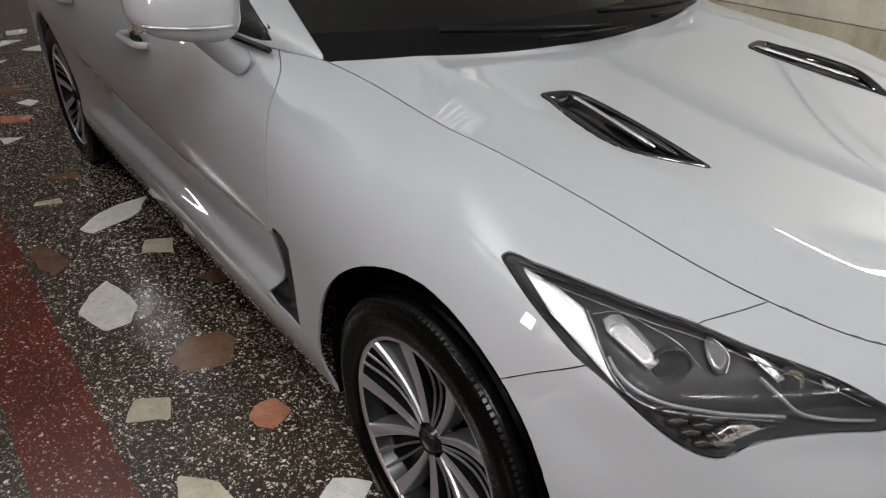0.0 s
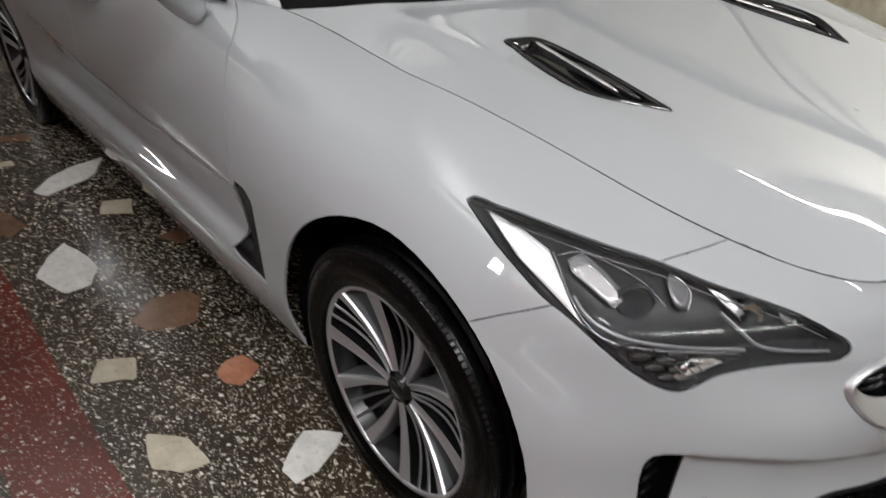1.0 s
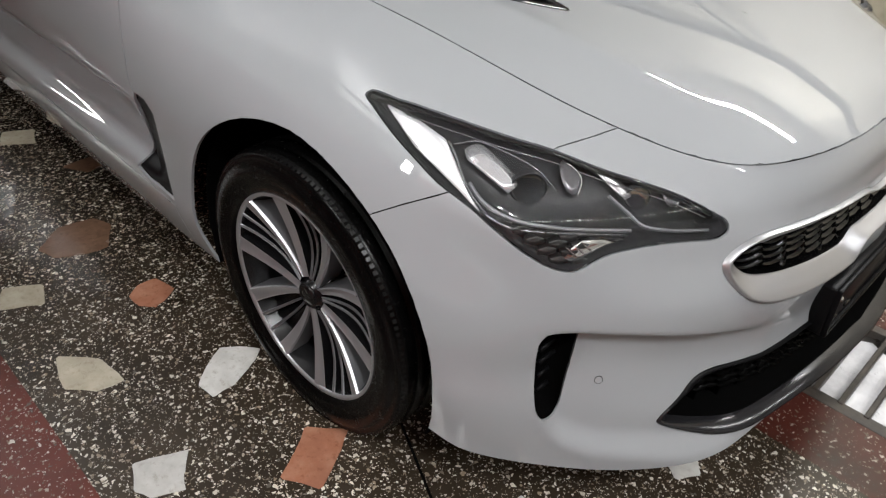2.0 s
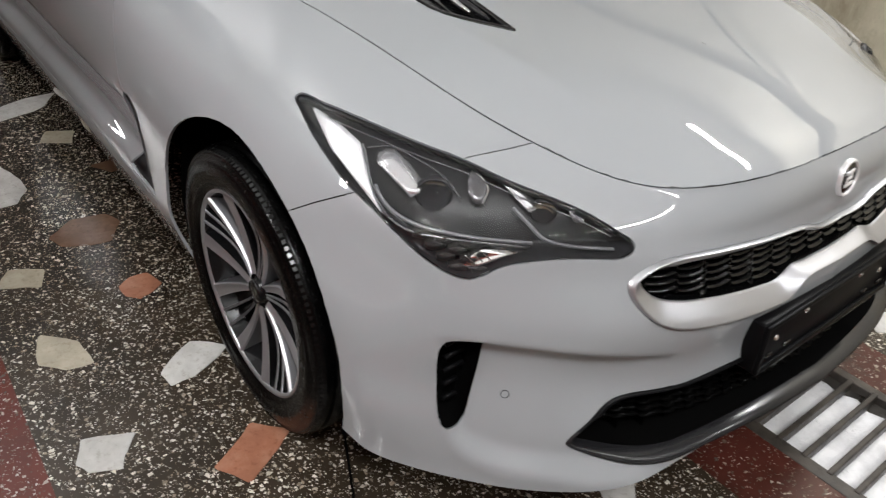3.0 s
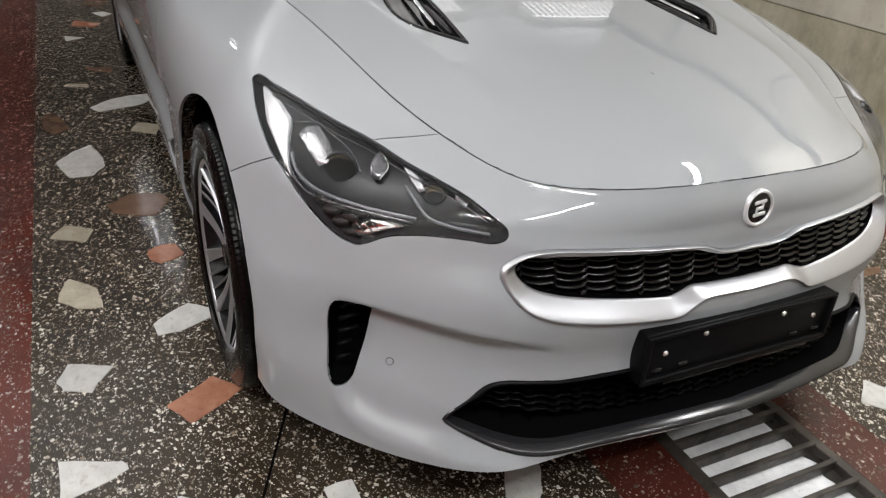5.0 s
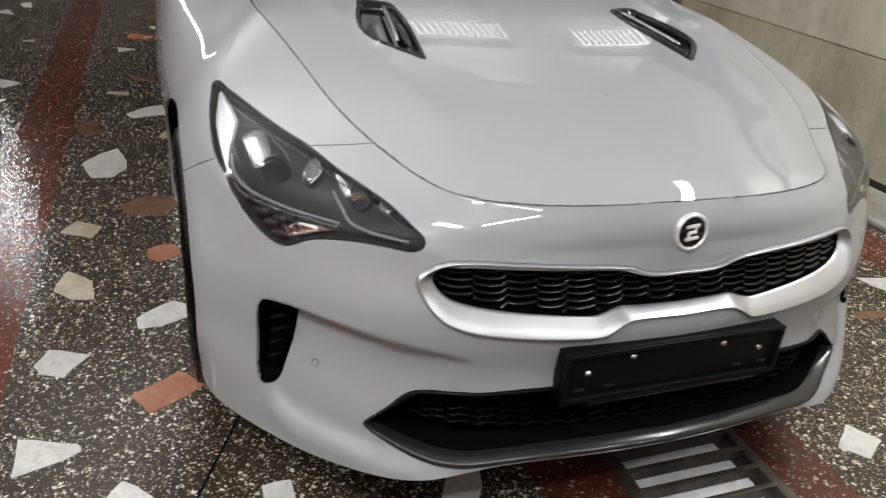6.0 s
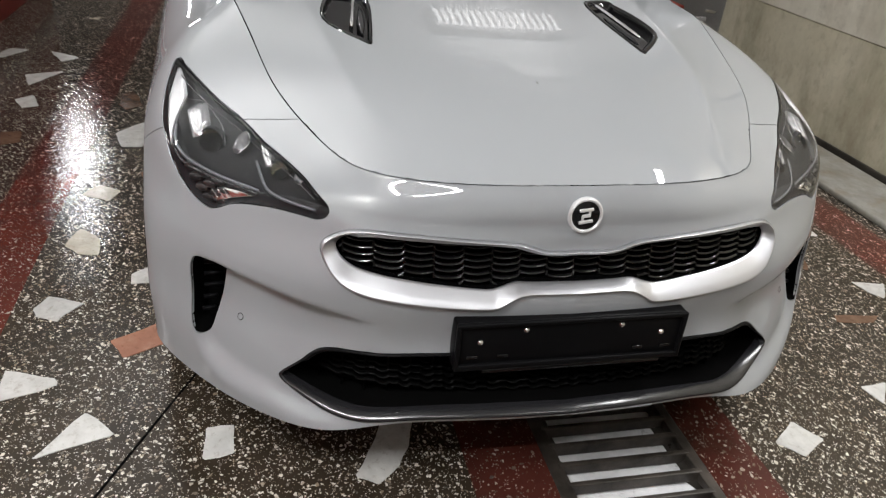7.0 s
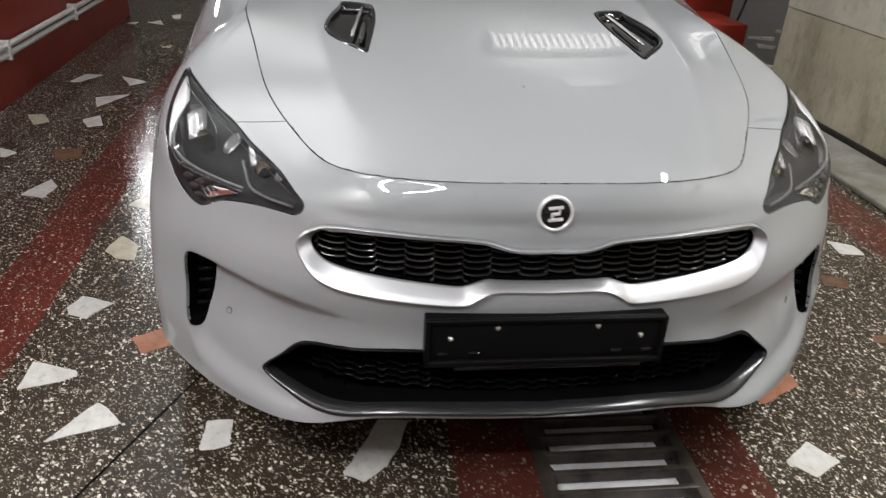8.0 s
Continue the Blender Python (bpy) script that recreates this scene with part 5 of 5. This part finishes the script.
def emblem():
    e = empty("emblem", "", "")
    e.parent = car
    tagged(e, "round chrome emblem with a black centre")
    p = on_nose(0.001, 0.712)
    e.matrix_basis = pose(p.x - 0.001, 0, 0.712, 0, -8, 0) @ pose(0, 0, 0, 0, 0, -90)
    part("emblem_ring", lathe([(0.0295, 0.0), (0.0295, 0.004), (0.0308, 0.0062), (0.033, 0.0072), (0.0352, 0.006), (0.0368, 0.003), (0.0372, -0.003)], 48), EMBLEM, e)
    part("emblem_disc", lathe([(0.0003, 0.004), (0.015, 0.0038), (0.0302, 0.003)], 40), BLACK_GLOSS, e)
    for z, x0, x1 in ((0.012, -0.016, 0.014), (0.0, -0.009, 0.009), (-0.012, -0.014, 0.016)):
        bm = boxed(x0, x1, 0.0035, 0.007, z - 0.0035, z + 0.0035, bevel=0.0015)
        bmesh.ops.rotate(bm, verts=bm.verts, matrix=Matrix.Rotation(0.12, 3, "Y"))
        part("emblem_bar", bm, EMBLEM, e)
    for x, z in ((-0.007, 0.006), (0.007, -0.006)):
        part("emblem_bar", boxed(x - 0.0025, x + 0.0025, 0.0035, 0.0065, z - 0.006, z + 0.006, bevel=0.001), EMBLEM, e)
    return e


emblem()

# air slots at the bumper's corners
slot_bowl = bowl(sheets["slot"], (-0.9, -0.42, 0), 0.07)
for sgn in (1, -1):
    s_ob = part("air_slot", slot_bowl.copy() if sgn > 0 else mirrored(slot_bowl), CAVITY, car, "black air slot")
    for k in range(5):
        z = 0.375 + 0.028 * k
        w0 = -0.252 if z > 0.42 else -0.262
        a, b = on_corner(-0.286, z, 0.026), on_corner(w0, z + 0.004, 0.030)
        bm = tube([(p.x, sgn * p.y, p.z) for p in (a, b)], 0.005, 6)
        part("slot_rib", bm, BLACK, s_ob)

# parking sensors
for sgn in (1, -1):
    for y, z in ((0.668, 0.398),):
        p = on_nose(y, z)
        bm = lathe([(0.0068, 0.0004), (0.0074, 0.0006), (0.0079, 0.0)], 24)
        q = SKIN.find_nearest(p)
        m = Matrix.Translation(Vector((p.x, sgn * p.y, p.z)) + Vector((q[1].x, sgn * q[1].y, q[1].z)) * 0.0006) @ Vector((q[1].x, sgn * q[1].y, q[1].z)).to_track_quat("Y", "Z").to_matrix().to_4x4()
        bmesh.ops.transform(bm, matrix=m, verts=bm.verts)
        part("parking_sensor", bm, GREY_TRIM, car, "parking sensor rim")


# ---- headlights ----
lens_bm = folded(sheets["lamp"].copy(), 0.0025, 0.006)
housing_bm = bowl(sheets["lamp"], (-0.8, -0.6, 0), 0.055)


def headlight(sgn):
    h = empty("headlight", "", "")
    h.parent = car
    tagged(h, "swept back headlight, dark inside, with twin projectors")

    def at(w, z, d):
        p = on_corner(w, z, d)
        return Vector((p.x, sgn * p.y, p.z))

    def plate(outline, d0, d1, name, material, label="", curve=3):
        line = smooth_line(outline, curve)
        c = np.mean(line, axis=0)
        ring = lambda k, d: [at(*(c + (np.array(p) - c) * k), d) for p in line]
        bm = grid_mesh([ring(1.0, d1), ring(1.0, d0 + 0.002), ring(0.95, d0), ring(0.5, d0 + 0.002)], close_v=True)
        bm.faces.new([bm.verts.new(p) for p in ring(0.5, d0 + 0.002)])
        bmesh.ops.remove_doubles(bm, verts=bm.verts, dist=1e-4)
        return part(name, bm, material, h, label)

    def strip(points, r, d, name, material, label=""):
        pts = [at(w, z, d) for w, z in smooth_line(points, 6, False)]
        return part(name, tube(pts, r, 8), material, h, label)

    def globe(w, z, d, r, name, material, parent=h):
        bm = bmesh.new()
        bmesh.ops.create_uvsphere(bm, u_segments=24, v_segments=14, radius=r)
        bmesh.ops.translate(bm, verts=bm.verts, vec=at(w, z, d))
        return part(name, bm, material, parent)

    part("housing", housing_bm.copy() if sgn > 0 else mirrored(housing_bm), LAMP_BLACK, h, "black lamp housing")
    lens = keep_normals("lens", lens_bm.copy() if sgn > 0 else mirrored(lens_bm), GLASS, h, "clear lens")
    lens.visible_shadow = False
    strip([(-0.553, 0.814), (-0.512, 0.812), (-0.42, 0.799), (-0.337, 0.782), (-0.265, 0.767), (-0.194, 0.748), (-0.13, 0.734), (-0.07, 0.719), (-0.02, 0.699)], 0.005, 0.010, "upper_edge", BLACK_GLOSS)
    plate([(-0.527, 0.806), (-0.479, 0.796), (-0.440, 0.780), (-0.427, 0.756), (-0.413, 0.728), (-0.398, 0.709), (-0.440, 0.740), (-0.49, 0.771)], 0.010, 0.022, "side_reflector", REFLECTOR, "white side reflector", 1)
    plate([(-0.411, 0.764), (-0.397, 0.769), (-0.383, 0.770), (-0.358, 0.756), (-0.334, 0.738), (-0.352, 0.730), (-0.382, 0.748)], 0.016, 0.045, "projector_shroud", SHROUD, "bright chrome shroud", 1)
    plate([(-0.205, 0.747), (-0.190, 0.746), (-0.166, 0.732), (-0.149, 0.719), (-0.161, 0.716), (-0.184, 0.731)], 0.016, 0.045, "projector_shroud", SHROUD, "bright chrome shroud", 1)
    for w, z, r in ((-0.316, 0.729, 0.026), (-0.136, 0.712, 0.019)):
        globe(w, z, 0.033, r, "projector_lens", LENS)
        c, nrm = at(w, z, 0.033), Vector((0.8, 0.6 * sgn, 0))
        for name, prof, material, label in (("reflector_bowl", [(0.0004, -0.84), (0.5, -0.78), (0.9, -0.58), (1.1, -0.3)], WARM_CUP, "warm bright reflector bowl"), ("barrel", [(1.06, -0.35), (1.06, 0.05), (1.14, 0.1), (1.2, 0.0), (1.2, -0.35)], LAMP_BLACK, "dark projector barrel")):
            bm = lathe([(r * q, r * h) for q, h in prof], 32)
            bmesh.ops.transform(bm, matrix=Matrix.Translation(c) @ nrm.to_track_quat("Y", "Z").to_matrix().to_4x4(), verts=bm.verts)
            part(name, bm, material, h, label)
    plate([(-0.262, 0.748), (-0.249, 0.756), (-0.236, 0.748), (-0.228, 0.738), (-0.240, 0.722), (-0.256, 0.727)], 0.020, 0.03, "lens_shield", LAMP_GREY, "smoked lens shield", 2)
    plate([(-0.096, 0.724), (-0.082, 0.724), (-0.070, 0.714), (-0.077, 0.705), (-0.091, 0.707)], 0.020, 0.03, "lens_shield", LAMP_GREY, "smoked lens shield", 2)
    # Chrome strips draw the bright crescent highlight along each lens edge.
    strip([(-0.249, 0.756), (-0.236, 0.749), (-0.228, 0.739), (-0.238, 0.723)], 0.002, 0.019, "bright_lens_edge", CHROME)
    strip([(-0.082, 0.724), (-0.070, 0.715), (-0.077, 0.705)], 0.002, 0.019, "bright_lens_edge", CHROME)
    strip([(-0.411, 0.742), (-0.40, 0.728), (-0.38, 0.714), (-0.342, 0.701), (-0.296, 0.693), (-0.24, 0.686), (-0.156, 0.681)], 0.0030, 0.012, "light_strip", STRIP, "clear daylight strip")
    strip([(-0.188, 0.723), (-0.161, 0.704), (-0.137, 0.687), (-0.099, 0.679), (-0.023, 0.675)], 0.0028, 0.012, "light_strip", STRIP, "clear daylight strip")
    strip([(-0.40, 0.708), (-0.36, 0.690), (-0.31, 0.683), (-0.24, 0.677), (-0.16, 0.671)], 0.0025, 0.020, "lower_edge", LAMP_GREY)
    strip([(-0.50, 0.803), (-0.42, 0.790), (-0.337, 0.773), (-0.265, 0.758), (-0.194, 0.739), (-0.13, 0.725), (-0.07, 0.709), (-0.03, 0.694)], 0.0011, 0.011, "inner_edge", LAMP_GREY, "thin grey inner edge")
    strip([(-0.436, 0.782), (-0.428, 0.768), (-0.421, 0.750), (-0.407, 0.726), (-0.388, 0.707)], 0.0020, 0.012, "chamber_rim", LAMP_GREY, "grey rim of the main chamber")
    strip([(-0.428, 0.778), (-0.39, 0.781), (-0.34, 0.768), (-0.30, 0.752), (-0.272, 0.730)], 0.0014, 0.016, "chamber_rim", LAMP_GREY, "grey rim of the main chamber")
    plate([(-0.266, 0.643), (-0.252, 0.660), (-0.236, 0.668), (-0.165, 0.667), (-0.20, 0.657), (-0.235, 0.643), (-0.255, 0.637)], 0.018, 0.03, "corner_facet", CHROME, "chrome corner facet", 1)
    for k in range(3):
        w, z = -0.252 + 0.013 * k, 0.650 + 0.003 * k
        strip([(w - 0.012, z + 0.012), (w, z + 0.002), (w + 0.008, z - 0.004)], 0.0011, 0.014, "turn_facet", CHROME, "chrome facet")
    for row in range(4):
        for k in range(5):
            w, z = -0.370 + 0.037 * k + 0.020 * row, 0.691 - 0.0165 * row - 0.0065 * k + 0.001 * row * k
            if w > -0.225 or not inside((w - 0.015, z), LAMP_LINE):
                continue
            c = at(w, z, 0.022)
            u, v, nrm = Vector((0.6, -0.8 * sgn, 0)), Vector((0, 0, 1)), Vector((0.8, 0.6 * sgn, 0))
            ring = lambda r, d: [c + nrm * d + r * (1.25 * math.cos(a) * u + 0.6 * math.sin(a) * v) for a in (2 * math.pi * (j + 0.5) / 6 for j in range(6))]
            bm = grid_mesh([ring(0.0135, -0.012), ring(0.0135, 0.0), ring(0.0115, 0.0015), ring(0.004, 0.0035), ring(0.0003, 0.0037)], close_v=True)
            flat("honeycomb_cell", bm, CELL, h)
    return h


for sgn in (-1, 1):
    headlight(sgn)


# ---- mirrors and door handles ----
def door_mirror(sgn):
    m = empty("door_mirror", "", "")
    m.parent = car
    tagged(m, "silver door mirror with a turn signal strip")
    c = Vector((-0.68, sgn * 0.997, 1.112))
    rows = []
    for i in range(17):
        a = math.pi * i / 16
        row = []
        for j in range(28):
            b = 2 * math.pi * j / 28
            cx, cy, cz = math.sin(a) * math.cos(b), math.cos(a), math.sin(a) * math.sin(b)
            q = [math.copysign(abs(v) ** 0.72, v) for v in (cx, cy, cz)]
            x = 0.085 * q[0] if q[0] > 0 else 0.05 * q[0]
            row.append(c + Vector((x - 0.02 * q[1] ** 2, sgn * 0.118 * q[1], 0.072 * q[2] * (1 - 0.12 * q[1]) + 0.012 * q[1])))
        rows.append(row)
    part("shell", grid_mesh(rows, close_v=True), PAINT, m)
    band = [c + Vector((0.088 - 0.045 * t * t, sgn * 0.112 * t, -0.03 + 0.01 * t)) for t in np.linspace(-0.75, 0.95, 12)]
    part("signal_strip", tube(band, 0.0035, 6), SATIN, m, "clear turn signal strip")
    bm = boxed(-0.052, -0.044, -0.10, 0.10, -0.055, 0.055, bevel=0.003)
    bmesh.ops.translate(bm, verts=bm.verts, vec=c)
    part("mirror_glass", bm, CHROME, m, "mirror glass")
    stem = [Vector((-0.80, sgn * 0.845, 0.945)), Vector((-0.785, sgn * 0.88, 0.972)), Vector((-0.755, sgn * 0.92, 1.01)), Vector((-0.72, sgn * 0.96, 1.05)), Vector((-0.705, sgn * 0.975, 1.075))]
    part("foot", tube(catmull(stem, 5), [0.034 - 0.006 * k / 20 for k in range(len(catmull(stem, 5)))], 24), PAINT, m)
    return m


for sgn in (-1, 1):
    door_mirror(sgn)
    for x in (-1.49, -2.36):
        p = on_side(x, 0.866)
        grip = [(x - 0.115, sgn * (p.y - 0.004), 0.872), (x - 0.09, sgn * (p.y + 0.026), 0.873), (x, sgn * (p.y + 0.032), 0.874), (x + 0.09, sgn * (p.y + 0.026), 0.875), (x + 0.115, sgn * (p.y - 0.004), 0.876)]
        hd = part("door_handle", tube(catmull(grip, 6), 0.013, 10), PAINT, car)
        bm = bmesh.new()
        bmesh.ops.create_uvsphere(bm, u_segments=20, v_segments=10, radius=1.0)
        bmesh.ops.scale(bm, vec=(0.07, 0.006, 0.024), verts=bm.verts)
        bmesh.ops.translate(bm, verts=bm.verts, vec=(x, sgn * p.y, 0.874))
        part("handle_cup", bm, BLACK, hd)


# ---- round the car ----
def wall_pipes():
    w = empty("wall_pipes", "pair of white painted pipes along the red wall", "pipe")
    for z, y in ((0.315, -2.215), (0.268, -2.22)):
        part("pipe", tube([(-4.7, y, z), (-3, y, z), (-1, y, z), (5.4, y, z)], 0.017, 12), PIPE, w)
    for k in range(9):
        x = -4.4 + 1.1 * k
        part("bracket", boxed(x - 0.015, x + 0.015, -2.25, -2.195, 0.24, 0.345, bevel=0.004), PIPE, w)
    return w


wall_pipes()
conduit = empty("conduit", "dark pipe high along the concrete wall", "pipe")
part("pipe", tube([(-2.5, 2.36, 2.25), (-1.2, 2.36, 2.2), (5.4, 2.36, 2.1)], 0.026, 12), HOSE, conduit)
part("cable", tube(catmull([(-1.9, 2.35, 2.22), (-1.75, 2.33, 1.85), (-1.3, 2.33, 1.65), (-0.5, 2.33, 1.95), (0.1, 2.35, 2.14)], 8), 0.012, 8), HOSE, conduit, "slack black cable")


def red_cabinet():
    c = empty("steel_cabinet", "red painted steel cabinet on a low plinth", "cabinet")
    body = part("body", boxed(-5.25, -4.62, 2.45, 3.12, 0.10, 1.9, bevel=0.01), RED_STEEL, c)
    part("door", boxed(-4.62, -4.60, 2.48, 3.09, 0.16, 1.84, bevel=0.006), RED_STEEL, c)
    part("plinth", boxed(-5.25, -4.62, 2.47, 3.1, 0.0, 0.10), BLACK, c)
    part("handle", tube([(-4.57, 2.56, 0.9), (-4.57, 2.56, 1.05)], 0.01, 8), CHROME, c)
    return c


red_cabinet()
tagged(part("red_step", boxed(-4.4, -3.8, 2.45, 2.86, 0.0, 0.26, bevel=0.01), RED_STEEL, None), "low red steel step on the floor", "step")
for pts in ([(-4.3, 2.95, 0.01), (-4.5, 3.15, 0.25), (-4.6, 3.3, 0.8), (-4.7, 3.35, 1.5)], [(-3.3, 3.2, 0.012), (-3.6, 3.35, 0.012), (-4.0, 3.5, 0.15), (-4.4, 3.55, 0.8), (-4.6, 3.5, 1.5)]):
    tagged(part("hose", tube(catmull(pts, 8), 0.012, 8), HOSE, None), "black rubber hose hanging to the floor", "hose")
# lamp fixtures; those with no watts down are added uplighters for fill
for lx, ly, la, lw, lb, ll, lu in LAMPS:
    m = pose(lx, ly, CEIL, 0, 0, 0 if la == "x" else 90)
    fx = empty("ceiling_lamp", "white ceiling fixture for a tube or an added uplight", "lamp", m, group="ceiling lamps")
    if not lw:
        part("lamp_body", boxed(-ll / 2, ll / 2, -0.035, 0.035, -0.66, -0.62, bevel=0.01), PIPE, fx, "slim body of an added uplighter")
        for u in (-0.4 * ll, 0.4 * ll):
            part("rod", tube([(u, 0, -0.63), (u, 0, 0)], 0.005, 6), PIPE, fx)
        continue
    part("lamp_body", boxed(-ll / 2 - 0.03, ll / 2 + 0.03, -0.05 - lb / 2, 0.05 + lb / 2, -0.085, 0.0, bevel=0.01), PIPE, fx)
    if lb > 0.2:
        for k in range(int(ll / 0.07) + 1):
            u = -ll / 2 + 0.07 * k
            flat("louvre", boxed(u - 0.013, u + 0.013, -lb / 2, lb / 2, -0.128, -0.112), PIPE, fx)
wl = empty("wall_lamp", "slim white upright lamp on the plaster wall", "lamp", pose(-0.1, -2.20, 1.45, 0, 0, -38))
part("lamp_back", boxed(-0.07, 0.07, -0.03, 0.02, -0.24, 0.24, bevel=0.01), PIPE, wl)
part("bracket", boxed(-0.02, 0.02, -0.08, -0.03, -0.03, 0.03, bevel=0.004), PIPE, wl)
wl = empty("wall_lamp", "tall white upright lamp on the plaster wall", "lamp", pose(-4.2, -2.25, 1.66))
part("lamp_back", boxed(-0.09, 0.09, 0.0, 0.05, -0.46, 0.46, bevel=0.01), PIPE, wl)
